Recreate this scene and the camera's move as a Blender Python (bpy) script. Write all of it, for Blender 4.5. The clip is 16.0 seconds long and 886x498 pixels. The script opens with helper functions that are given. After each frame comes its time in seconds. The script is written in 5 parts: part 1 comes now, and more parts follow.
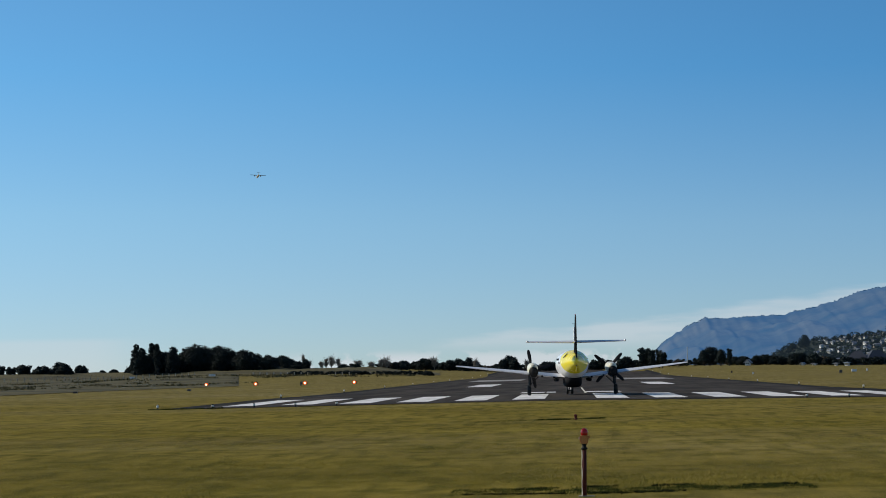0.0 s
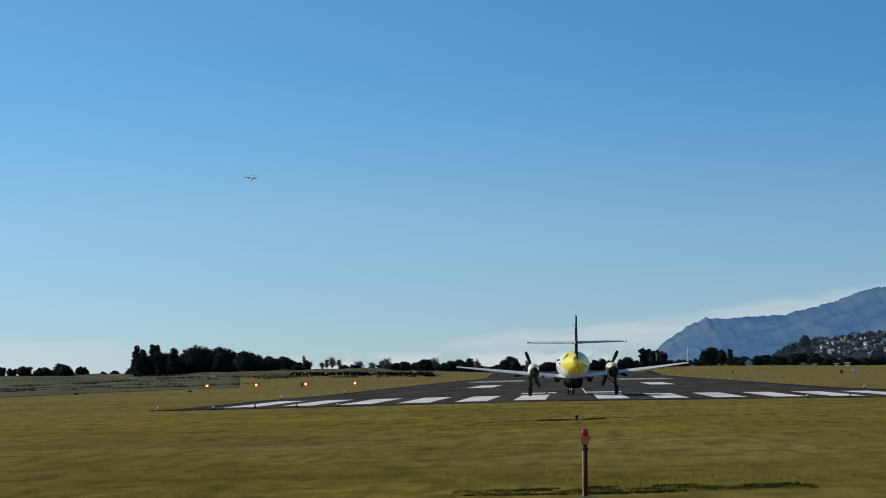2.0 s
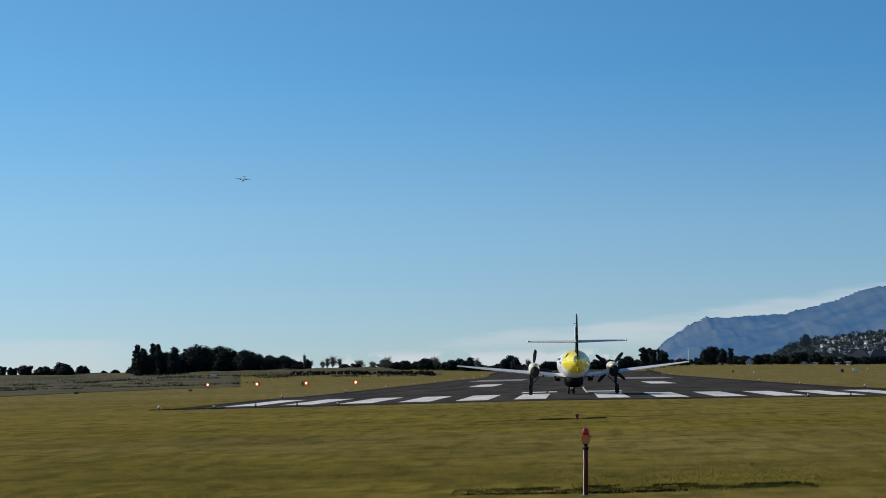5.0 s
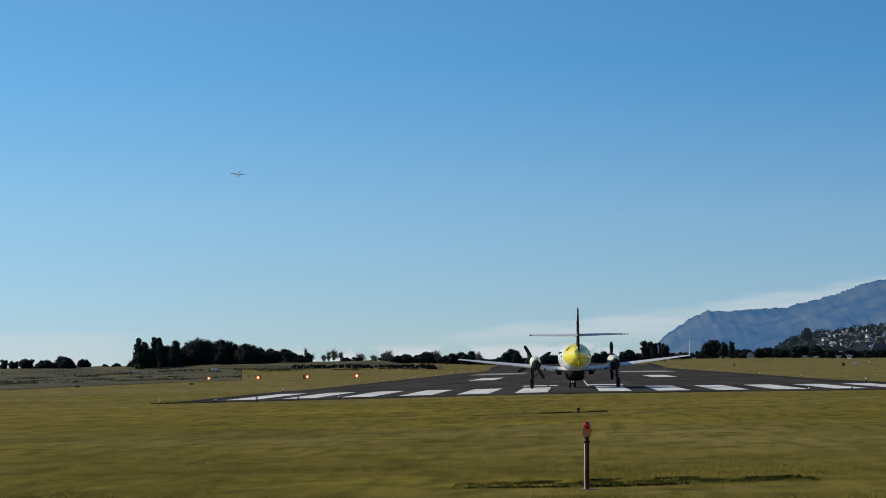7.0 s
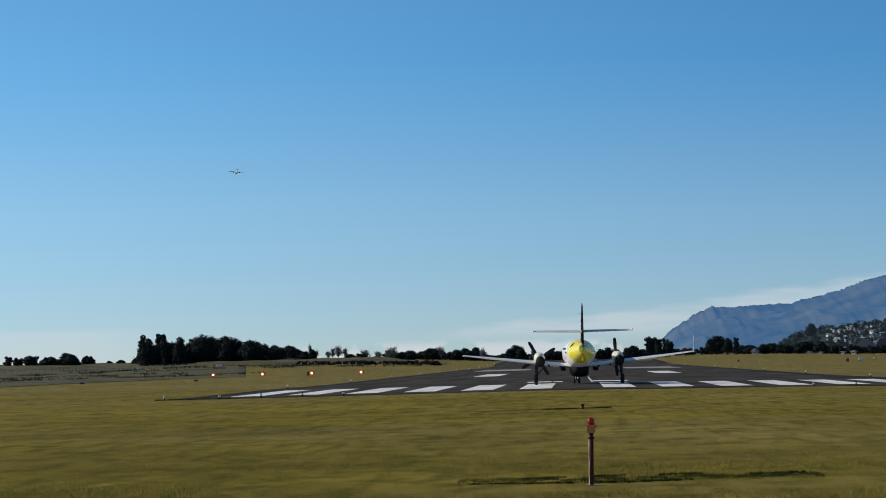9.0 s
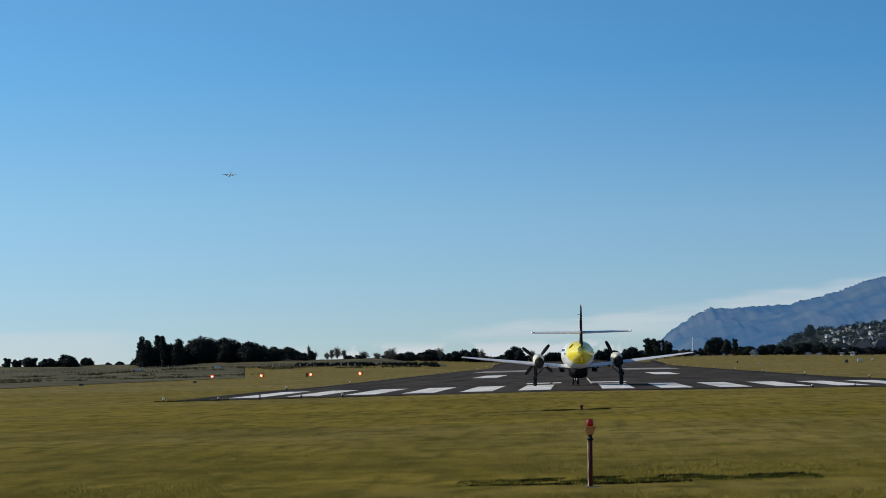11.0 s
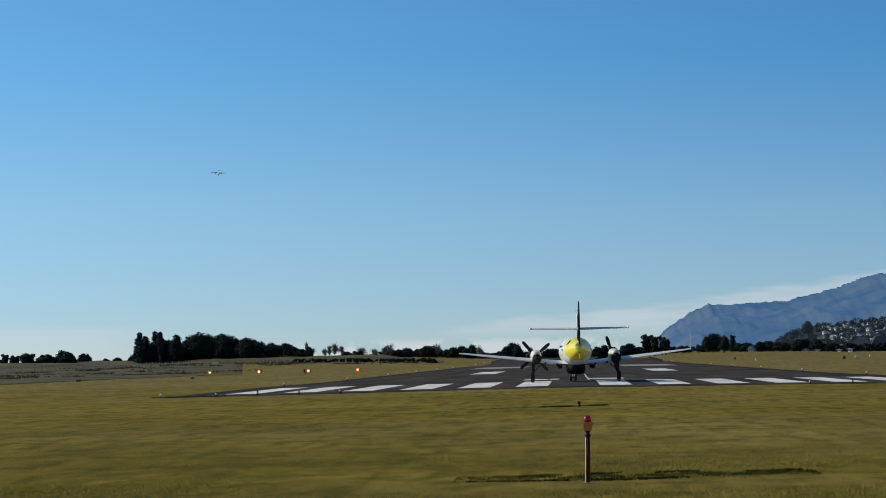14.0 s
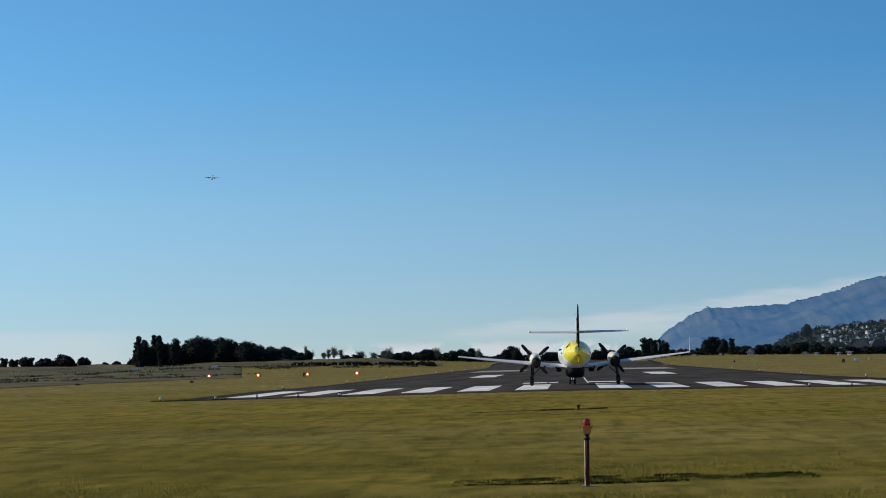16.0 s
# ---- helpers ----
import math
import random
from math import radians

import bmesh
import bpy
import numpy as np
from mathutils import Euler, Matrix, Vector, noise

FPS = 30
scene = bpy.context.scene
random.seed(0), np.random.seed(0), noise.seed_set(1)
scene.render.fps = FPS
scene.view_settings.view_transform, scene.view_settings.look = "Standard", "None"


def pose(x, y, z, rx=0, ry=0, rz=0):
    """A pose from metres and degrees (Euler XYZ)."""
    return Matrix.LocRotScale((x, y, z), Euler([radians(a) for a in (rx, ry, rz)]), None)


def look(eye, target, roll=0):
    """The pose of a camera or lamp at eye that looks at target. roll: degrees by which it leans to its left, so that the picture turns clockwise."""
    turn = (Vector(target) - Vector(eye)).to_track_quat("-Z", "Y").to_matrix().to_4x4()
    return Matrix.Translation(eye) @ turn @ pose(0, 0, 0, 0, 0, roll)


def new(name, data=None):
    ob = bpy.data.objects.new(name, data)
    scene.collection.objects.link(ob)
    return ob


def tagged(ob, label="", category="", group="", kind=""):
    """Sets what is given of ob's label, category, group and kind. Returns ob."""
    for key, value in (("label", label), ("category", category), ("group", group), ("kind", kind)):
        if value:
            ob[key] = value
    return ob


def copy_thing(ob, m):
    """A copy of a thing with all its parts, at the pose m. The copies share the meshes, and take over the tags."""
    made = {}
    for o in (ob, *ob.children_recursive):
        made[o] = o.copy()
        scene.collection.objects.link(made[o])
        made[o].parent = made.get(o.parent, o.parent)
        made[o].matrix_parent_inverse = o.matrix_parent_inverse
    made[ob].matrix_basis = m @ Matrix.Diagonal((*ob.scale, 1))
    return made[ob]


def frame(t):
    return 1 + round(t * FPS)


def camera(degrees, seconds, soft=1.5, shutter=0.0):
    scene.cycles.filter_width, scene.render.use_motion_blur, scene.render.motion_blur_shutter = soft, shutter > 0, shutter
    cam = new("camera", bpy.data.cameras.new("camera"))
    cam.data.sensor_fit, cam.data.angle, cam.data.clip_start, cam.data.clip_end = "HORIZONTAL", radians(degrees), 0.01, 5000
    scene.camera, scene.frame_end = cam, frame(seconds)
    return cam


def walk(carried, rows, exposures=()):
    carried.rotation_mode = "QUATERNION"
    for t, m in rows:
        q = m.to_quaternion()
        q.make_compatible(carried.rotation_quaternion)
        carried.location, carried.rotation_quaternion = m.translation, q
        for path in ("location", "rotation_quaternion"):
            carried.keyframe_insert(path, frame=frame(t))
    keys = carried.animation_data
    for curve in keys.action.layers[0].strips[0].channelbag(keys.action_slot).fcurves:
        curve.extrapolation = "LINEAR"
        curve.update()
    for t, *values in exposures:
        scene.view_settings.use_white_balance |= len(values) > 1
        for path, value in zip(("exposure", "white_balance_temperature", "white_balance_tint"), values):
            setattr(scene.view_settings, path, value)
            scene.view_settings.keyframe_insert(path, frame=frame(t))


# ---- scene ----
EYE_HEIGHT = 1.82
cam = camera(19.35, 16.0, soft=0.9)
PATH = [
    (0, 92.6756, 1.007, 2.7991),
    (0.5, 92.6958, 1.018, 2.7819),
    (1, 92.7091, 1.056, 2.7713),
    (1.5, 92.7148, 1.041, 2.7830),
    (2, 92.6942, 1.090, 2.8163),
    (2.5, 92.6927, 1.101, 2.8219),
    (3, 92.6875, 1.080, 2.8349),
    (3.5, 92.6929, 1.096, 2.8358),
    (4, 92.6986, 1.099, 2.8291),
    (6.5, 92.5747, 1.076, 2.8355),
    (7, 92.5322, 1.085, 2.8546),
    (7.5, 92.4835, 1.111, 2.9109),
    (8, 92.4516, 1.145, 2.9507),
    (8.5, 92.4407, 1.170, 2.9507),
    (9, 92.4523, 1.171, 2.9482),
    (11.5, 92.4823, 1.219, 2.9081),
    (12, 92.4695, 1.212, 2.8737),
    (12.5, 92.4366, 1.200, 2.8730),
    (13, 92.3953, 1.164, 2.8743),
    (13.5, 92.3864, 1.138, 2.8772),
    (14, 92.3984, 1.160, 2.8718),
    (14.5, 92.3921, 1.143, 2.8785),
    (15, 92.4113, 1.150, 2.8767),
    (15.5, 92.4448, 1.193, 2.8729),
    (16, 92.4717, 1.217, 2.8547),
]
walk(cam, [(t, pose(0, 0, EYE_HEIGHT, rx, ry, rz)) for t, rx, ry, rz in PATH])

# ---- world, sun, exposure ----
SUN_AZIMUTH = -74.0      # degrees from +Y, negative towards -X
SUN_ELEVATION = 28.0
scene.view_settings.exposure = 0.0

world = bpy.data.worlds.new("sky")
scene.world = world
world.use_nodes = True


def sky_nodes():
    nt = world.node_tree
    nt.nodes.clear()
    n, l = nt.nodes.new, nt.links.new
    out, bg = n("ShaderNodeOutputWorld"), n("ShaderNodeBackground")
    tc, sep, comb = n("ShaderNodeTexCoord"), n("ShaderNodeSeparateXYZ"), n("ShaderNodeCombineXYZ")
    l(tc.outputs["Generated"], sep.inputs[0])
    # the air is clear and the blue deepens quickly above the horizon
    lift = n("ShaderNodeMath")
    lift.operation, lift.inputs[1].default_value = "MULTIPLY_ADD", SKY_LIFT
    l(sep.outputs["Z"], lift.inputs[0])
    lift.inputs[2].default_value = 0.06
    l(sep.outputs["X"], comb.inputs["X"]), l(sep.outputs["Y"], comb.inputs["Y"]), l(lift.outputs[0], comb.inputs["Z"])
    sky = n("ShaderNodeTexSky")
    sky.sky_type, sky.sun_disc = "NISHITA", False
    sky.sun_elevation, sky.sun_rotation = radians(SUN_ELEVATION), radians(SUN_AZIMUTH)
    sky.air_density, sky.dust_density, sky.ozone_density = 1.0, 0.6, 2.5
    l(comb.outputs[0], sky.inputs["Vector"])
    # thin cloud low over the hills: it lies under a line that climbs to the right, and fades left
    def math_node(op, a, b=None, c=None):
        m = n("ShaderNodeMath")
        m.operation = op
        for i, v in enumerate((a, b, c)):
            if v is None:
                continue
            if isinstance(v, (int, float)):
                m.inputs[i].default_value = v
            else:
                l(v, m.inputs[i])
        return m.outputs[0]
    def smooth(v, a, b):
        m = n("ShaderNodeMapRange")
        m.interpolation_type = "SMOOTHSTEP"
        m.inputs["From Min"].default_value, m.inputs["From Max"].default_value = a, b
        l(v, m.inputs["Value"])
        return m.outputs["Result"]
    stretch = n("ShaderNodeMapping")
    stretch.inputs["Scale"].default_value = (26, 26, 190)
    stretch.inputs["Rotation"].default_value = (0, 0.09, 0)
    l(tc.outputs["Generated"], stretch.inputs["Vector"])
    wisps = n("ShaderNodeTexNoise")
    wisps.inputs["Scale"].default_value, wisps.inputs["Detail"].default_value = 1.0, 6
    l(stretch.outputs[0], wisps.inputs["Vector"])
    x, z, wob = sep.outputs["X"], sep.outputs["Z"], wisps.outputs["Fac"]
    edge = math_node("MULTIPLY_ADD", x, 0.110, 0.0170)
    edge = math_node("ADD", edge, math_node("MULTIPLY", math_node("SUBTRACT", wob, 0.5), 0.007))
    under = math_node("SUBTRACT", edge, z)
    thick = math_node("MULTIPLY_ADD", x, 0.12, 0.0088)
    band = math_node("MULTIPLY", smooth(under, -0.0008, 0.0026), smooth(x, -0.064, -0.040))
    band = math_node("MULTIPLY", band, smooth(math_node("SUBTRACT", thick, under), -0.003, 0.004))
    band = math_node("MULTIPLY", band, smooth(wob, 0.18, 0.62))
    low = math_node("MULTIPLY", smooth(math_node("SUBTRACT", 0.0155, z), 0.0, 0.003), smooth(math_node("SUBTRACT", -0.155, x), 0.0, 0.03))
    # small heaped clouds just over the trees
    heap = n("ShaderNodeMapping")
    heap.inputs["Scale"].default_value = (95, 95, 130)
    l(tc.outputs["Generated"], heap.inputs["Vector"])
    heaps = n("ShaderNodeTexNoise")
    heaps.inputs["Scale"].default_value, heaps.inputs["Detail"].default_value = 1.0, 5
    l(heap.outputs[0], heaps.inputs["Vector"])
    puff = math_node("MULTIPLY", smooth(heaps.outputs["Fac"], 0.46, 0.56), smooth(math_node("SUBTRACT", 0.0088, z), 0.0, 0.0045))
    puff = math_node("MULTIPLY", puff, smooth(x, -0.12, -0.09))
    cover = math_node("MAXIMUM", math_node("MULTIPLY", band, 0.49), math_node("MULTIPLY", low, 0.30))
    cover = math_node("MAXIMUM", cover, math_node("MULTIPLY", puff, 0.70))
    mix = n("ShaderNodeMix")
    mix.data_type = "RGBA"
    l(cover, mix.inputs["Factor"])
    mix.inputs["B"].default_value = CLOUD
    # clean, dry winter air: a deeper blue upwards, paler towards the sun's side
    def tint(stops):
        r = n("ShaderNodeValToRGB")
        e = r.color_ramp.elements
        while len(e) < len(stops):
            e.new(0.5)
        for k, (pos, c) in zip(e, stops):
            k.position, k.color = pos, (*[q / 2 for q in c], 1)
        l(z, r.inputs["Fac"])
        return r.outputs["Color"]
    sunny = tint(((0.0, (1.018, 1.050, 1.134)), (0.062, (1.008, 1.312, 1.355)), (0.117, (0.735, 1.344, 1.544)), (0.30, (0.756, 1.208, 1.418)), (0.7, (0.945, 1.103, 1.208))))
    away = tint(((0.0, (0.95, 1.0, 1.06)), (0.055, (0.86, 1.12, 1.22)), (0.114, (0.47, 1.05, 1.34)), (0.30, (0.60, 1.08, 1.30)), (0.7, (0.9, 1.05, 1.15))))
    side = n("ShaderNodeMix")
    side.data_type = "RGBA"
    l(smooth(x, -0.30, 0.20), side.inputs["Factor"]), l(sunny, side.inputs["A"]), l(away, side.inputs["B"])
    double = n("ShaderNodeVectorMath")
    double.operation = "MULTIPLY"
    double.inputs[1].default_value = (2, 2, 2)
    l(side.outputs["Result"], double.inputs[0])
    deep = n("ShaderNodeVectorMath")
    deep.operation = "MULTIPLY"
    l(sky.outputs[0], deep.inputs[0]), l(double.outputs[0], deep.inputs[1])
    l(deep.outputs[0], mix.inputs["A"])
    l(mix.outputs["Result"], bg.inputs["Color"])
    bg.inputs["Strength"].default_value = SKY_STRENGTH
    l(bg.outputs[0], out.inputs[0])


SKY_LIFT, SKY_STRENGTH, CLOUD = 2.0, 0.10, (6.5, 6.8, 7.2, 1)
sky_nodes()

sun_data = bpy.data.lights.new("sun", "SUN")
sun_data.energy, sun_data.angle, sun_data.color = 4.0, radians(0.53), (1.0, 0.93, 0.82)
sun_lamp = new("sun", sun_data)
_az, _el = radians(SUN_AZIMUTH), radians(SUN_ELEVATION)
sun_from = Vector((math.sin(_az) * math.cos(_el), math.cos(_az) * math.cos(_el), math.sin(_el)))
sun_lamp.matrix_world = look(sun_from * 100, (0, 0, 0))

# ---- materials ----
def material(name, base, rough=0.6, metal=0.0, other=None, scale=8.0, fine=60.0, amount=0.5, bump=0.0, rough_spread=0.1, emission=None, strength=0.0, spec=0.5, stretch=(1, 1, 1)):
    """A surface with two scales of variation: broad patches towards another colour, and fine grain."""
    m = bpy.data.materials.new(name)
    m.use_nodes = True
    nt = m.node_tree
    n, l = nt.nodes.new, nt.links.new
    b = nt.nodes["Principled BSDF"]
    b.inputs["Metallic"].default_value = metal
    b.inputs["Specular IOR Level"].default_value = spec
    tc, grow = n("ShaderNodeTexCoord"), n("ShaderNodeMapping")
    grow.inputs["Scale"].default_value = stretch
    l(tc.outputs["Object"], grow.inputs["Vector"])
    big, small = n("ShaderNodeTexNoise"), n("ShaderNodeTexNoise")
    for t, s, d in ((big, scale, 4), (small, fine, 3)):
        t.inputs["Scale"].default_value, t.inputs["Detail"].default_value = s, d
        l(grow.outputs[0], t.inputs["Vector"])
    other = other or tuple(c * 0.75 for c in base)
    ramp = n("ShaderNodeMapRange")
    ramp.inputs["From Min"].default_value, ramp.inputs["From Max"].default_value = 0.35, 0.68
    ramp.inputs["To Max"].default_value = amount
    l(big.outputs["Fac"], ramp.inputs["Value"])
    mix = n("ShaderNodeMix")
    mix.data_type = "RGBA"
    mix.inputs["A"].default_value, mix.inputs["B"].default_value = (*base, 1), (*other, 1)
    l(ramp.outputs[0], mix.inputs["Factor"])
    grain = n("ShaderNodeMix")
    grain.data_type, grain.blend_type = "RGBA", "MULTIPLY"
    shade = n("ShaderNodeMapRange")
    shade.inputs["To Min"].default_value, shade.inputs["To Max"].default_value = 0.7, 1.3
    l(small.outputs["Fac"], shade.inputs["Value"])
    grain.inputs["Factor"].default_value = min(1.0, amount * 1.4)
    l(mix.outputs["Result"], grain.inputs["A"]), l(shade.outputs[0], grain.inputs["B"])
    l(grain.outputs["Result"], b.inputs["Base Color"])
    rr = n("ShaderNodeMapRange")
    rr.inputs["To Min"].default_value, rr.inputs["To Max"].default_value = max(0.02, rough - rough_spread), min(1, rough + rough_spread)
    l(big.outputs["Fac"], rr.inputs["Value"]), l(rr.outputs[0], b.inputs["Roughness"])
    if bump:
        bp = n("ShaderNodeBump")
        bp.inputs["Strength"].default_value, bp.inputs["Distance"].default_value = 0.6, bump
        l(small.outputs["Fac"], bp.inputs["Height"]), l(bp.outputs[0], b.inputs["Normal"])
    if emission:
        b.inputs["Emission Color"].default_value, b.inputs["Emission Strength"].default_value = (*emission, 1), strength
    return m


def grass_material():
    """Winter turf: olive green with straw-coloured patches, mown in faint streaks across the view."""
    m = bpy.data.materials.new("turf")
    m.use_nodes = True
    nt = m.node_tree
    n, l = nt.nodes.new, nt.links.new
    b = nt.nodes["Principled BSDF"]
    b.inputs["Roughness"].default_value, b.inputs["Specular IOR Level"].default_value = 0.95, 0.02
    geo = n("ShaderNodeNewGeometry")
    def tex(scale, detail, stretch=(1, 1, 1)):
        mp, t = n("ShaderNodeMapping"), n("ShaderNodeTexNoise")
        mp.inputs["Scale"].default_value = stretch
        l(geo.outputs["Position"], mp.inputs["Vector"]), l(mp.outputs[0], t.inputs["Vector"])
        t.inputs["Scale"].default_value, t.inputs["Detail"].default_value = scale, detail
        return t.outputs["Fac"]
    def ramp(v, a, b_, lo=0.0, hi=1.0):
        r = n("ShaderNodeMapRange")
        for k, x in (("From Min", a), ("From Max", b_), ("To Min", lo), ("To Max", hi)):
            r.inputs[k].default_value = x
        l(v, r.inputs["Value"])
        return r.outputs[0]
    def mix(f, a, c, blend="MIX"):
        x = n("ShaderNodeMix")
        x.data_type, x.blend_type = "RGBA", blend
        for k, v in (("Factor", f), ("A", a), ("B", c)):
            if isinstance(v, (tuple, float)):
                x.inputs[k].default_value = v
            else:
                l(v, x.inputs[k])
        return x.outputs["Result"]
    c = mix(ramp(tex(0.05, 5, (1, 0.5, 1)), 0.38, 0.74), GRASS_GREEN, GRASS_STRAW)
    c = mix(ramp(tex(0.022, 4, (0.7, 1.2, 1)), 0.48, 0.66, 0, 0.75), c, GRASS_TAN)
    # drier turf beside the runway than before its end
    apart = n("ShaderNodeSeparateXYZ")
    l(geo.outputs["Position"], apart.inputs[0])
    c = mix(ramp(apart.outputs["Y"], 160, 260, 0, 0.6), c, GRASS_TAN)
    c = mix(ramp(tex(0.9, 7, (0.8, 0.55, 1)), 0.46, 0.66, 0, 0.75), c, GRASS_DARK)
    c = mix(ramp(tex(2.0, 6, (1, 0.10, 1)), 0.47, 0.64, 0, 0.65), c, GRASS_DARK)
    c = mix(ramp(tex(2.2, 6, (1, 0.4, 1)), 0.48, 0.66, 0, 0.6), c, GRASS_STRAW)
    c = mix(1.0, c, ramp(tex(0.03, 3, (0.4, 4.0, 1)), 0.3, 0.7, 0.86, 1.12), "MULTIPLY")
    c = mix(1.0, c, ramp(tex(30, 3, (1, 0.6, 1)), 0.3, 0.7, 0.75, 1.25), "MULTIPLY")
    c = mix(1.0, c, ramp(tex(0.16, 5, (1, 0.6, 1)), 0.3, 0.7, 0.86, 1.14), "MULTIPLY")
    l(c, b.inputs["Base Color"])
    bp = n("ShaderNodeBump")
    bp.inputs["Strength"].default_value, bp.inputs["Distance"].default_value = 0.8, 0.015
    l(tex(25, 4), bp.inputs["Height"]), l(bp.outputs[0], b.inputs["Normal"])
    return m


GRASS_TAN = (0.228, 0.180, 0.084, 1)
GRASS_GREEN, GRASS_STRAW, GRASS_DARK = (0.166, 0.127, 0.016, 1), (0.264, 0.198, 0.038, 1), (0.072, 0.064, 0.008, 1)
TURF = grass_material()
ASPHALT = material("asphalt", (0.070, 0.059, 0.048), 0.95, other=(0.026, 0.022, 0.018), scale=0.35, fine=2.6, amount=0.85, bump=0.003, spec=0.025, stretch=(1, 0.09, 1))
ROAD_PAINT = material("worn_road_paint", (0.80, 0.78, 0.73), 0.8, other=(0.40, 0.38, 0.35), scale=0.9, fine=7.0, amount=0.55, spec=0.04, stretch=(1, 0.12, 1))
FADED_PAINT = material("faded_road_paint", (0.36, 0.34, 0.31), 0.85, other=(0.16, 0.15, 0.135), scale=0.9, fine=7.0, amount=0.6, spec=0.04, stretch=(1, 0.12, 1))
YELLOW_PAINT = material("pale_yellow_line_paint", (0.62, 0.58, 0.44), 0.7, amount=0.4, spec=0.3)
SCRUB = material("dry_scrub", (0.125, 0.105, 0.045), 0.95, other=(0.032, 0.031, 0.018), scale=0.06, fine=0.9, amount=0.8, bump=0.05, spec=0.1)
# Darker than bare soil: shade along the runway edges is in the colour.
SOIL_AND_SHADE = material("soil_and_edge_shade", (0.014, 0.012, 0.008), 0.95, scale=2.0, fine=20, amount=0.6, bump=0.02, spec=0.1)
WHITE_GLOSS = material("white_aircraft_paint", (0.80, 0.80, 0.78), 0.28, other=(0.62, 0.62, 0.60), scale=1.2, fine=9, amount=0.25, rough_spread=0.08)
WING_SKIN = material("pale_grey_wing_paint", (0.66, 0.67, 0.68), 0.38, other=(0.5, 0.51, 0.52), scale=1.5, fine=12, amount=0.35)
# Shade and sky reflection on the inboard flaps are put into this blue-grey.
FLAP_SHADE = material("flap_shade_and_sky_tint", (0.30, 0.36, 0.44), 0.45, scale=2, fine=14, amount=0.35)
DEICE = material("black_rubber_boot", (0.025, 0.025, 0.027), 0.5, amount=0.3)
CREAM = material("cream_nacelle_paint", (0.78, 0.74, 0.56), 0.32, other=(0.5, 0.47, 0.36), scale=2.2, fine=12, amount=0.4)
DARK_METAL = material("sooty_metal", (0.014, 0.013, 0.012), 0.7, amount=0.5, spec=0.25)
BLADE = material("black_blade_paint", (0.010, 0.010, 0.011), 0.6, amount=0.3, spec=0.2)
RUBBER = material("tyre_rubber", (0.02, 0.02, 0.02), 0.85, amount=0.3)
STEEL = material("gear_steel", (0.020, 0.020, 0.022), 0.6, amount=0.4, spec=0.3)
# Near-black: the shade under the aircraft is put into the colour.
BELLY_SHADE = material("belly_shade_black", (0.012, 0.012, 0.013), 0.85, amount=0.4, spec=0.1)
INK = material("dark_livery_ink", (0.05, 0.05, 0.03), 0.4, amount=0.2)


def livery_material():
    """White fuselage whose tail is yellow behind a slanting line."""
    m = material("yellow_and_white_livery", (0.80, 0.80, 0.78), 0.25, other=(0.68, 0.68, 0.66), scale=1.2, fine=9, amount=0.2)
    nt = m.node_tree
    n, l = nt.nodes.new, nt.links.new
    b = nt.nodes["Principled BSDF"]
    src = b.inputs["Base Color"].links[0].from_socket
    tc, sep = n("ShaderNodeTexCoord"), n("ShaderNodeSeparateXYZ")
    l(tc.outputs["Object"], sep.inputs[0])
    a = n("ShaderNodeMath")
    a.operation, a.inputs[1].default_value, a.inputs[2].default_value = "MULTIPLY_ADD", 1.55, -6.95
    l(sep.outputs["Z"], a.inputs[0])
    d = n("ShaderNodeMath")
    d.operation = "SUBTRACT"
    l(a.outputs[0], d.inputs[0]), l(sep.outputs["Y"], d.inputs[1])
    st = n("ShaderNodeMapRange")
    st.inputs["From Min"].default_value, st.inputs["From Max"].default_value = -0.02, 0.02
    l(d.outputs[0], st.inputs["Value"])
    mix = n("ShaderNodeMix")
    mix.data_type = "RGBA"
    mix.inputs["B"].default_value = (0.82, 0.68, 0.03, 1)
    l(st.outputs[0], mix.inputs["Factor"]), l(src, mix.inputs["A"]), l(mix.outputs["Result"], b.inputs["Base Color"])
    return m


LIVERY = livery_material()
RED_GLASS = material("red_lamp_glass", (0.22, 0.005, 0.006), 0.12, amount=0.2, emission=(1.0, 0.02, 0.01), strength=0.03)
ORANGE_PAINT = material("weathered_orange_paint", (0.66, 0.25, 0.045), 0.5, other=(0.40, 0.14, 0.05), scale=9, fine=60, amount=0.5)
POST_PAINT = material("weathered_red_brown_post", (0.110, 0.026, 0.020), 0.65, other=(0.055, 0.018, 0.015), scale=6, fine=40, amount=0.6, spec=0.12)
# Pale tone for the strip of painted sunlight, and for one lug.
PALE_EDGE = material("pale_sunlit_strip_and_lug", (0.55, 0.5, 0.42), 0.7, amount=0.4)
LAMP_WHITE = material("white_lamp_housing", (0.75, 0.72, 0.62), 0.35, amount=0.3)
LAMP_GLOW = material("approach_lamp_lens", (0.9, 0.4, 0.2), 0.2, amount=0.1, emission=(1.0, 0.52, 0.26), strength=6.0)
# Red glow round the lamp core, painted as its bloom.
LAMP_HALO = material("red_lamp_bloom", (0.5, 0.03, 0.02), 0.2, amount=0.1, emission=(1.0, 0.16, 0.03), strength=1.1)
BARK = material("dark_bark", (0.045, 0.036, 0.028), 0.95, amount=0.5, scale=1.0, fine=8)
PALE_TWIG = material("pale_twig_haze", (0.26, 0.235, 0.20), 0.95, amount=0.5, scale=1.0, fine=8, spec=0.1)
PALE_BARK = material("pale_bare_twigs", (0.20, 0.175, 0.14), 0.95, amount=0.5, scale=1.0, fine=8)


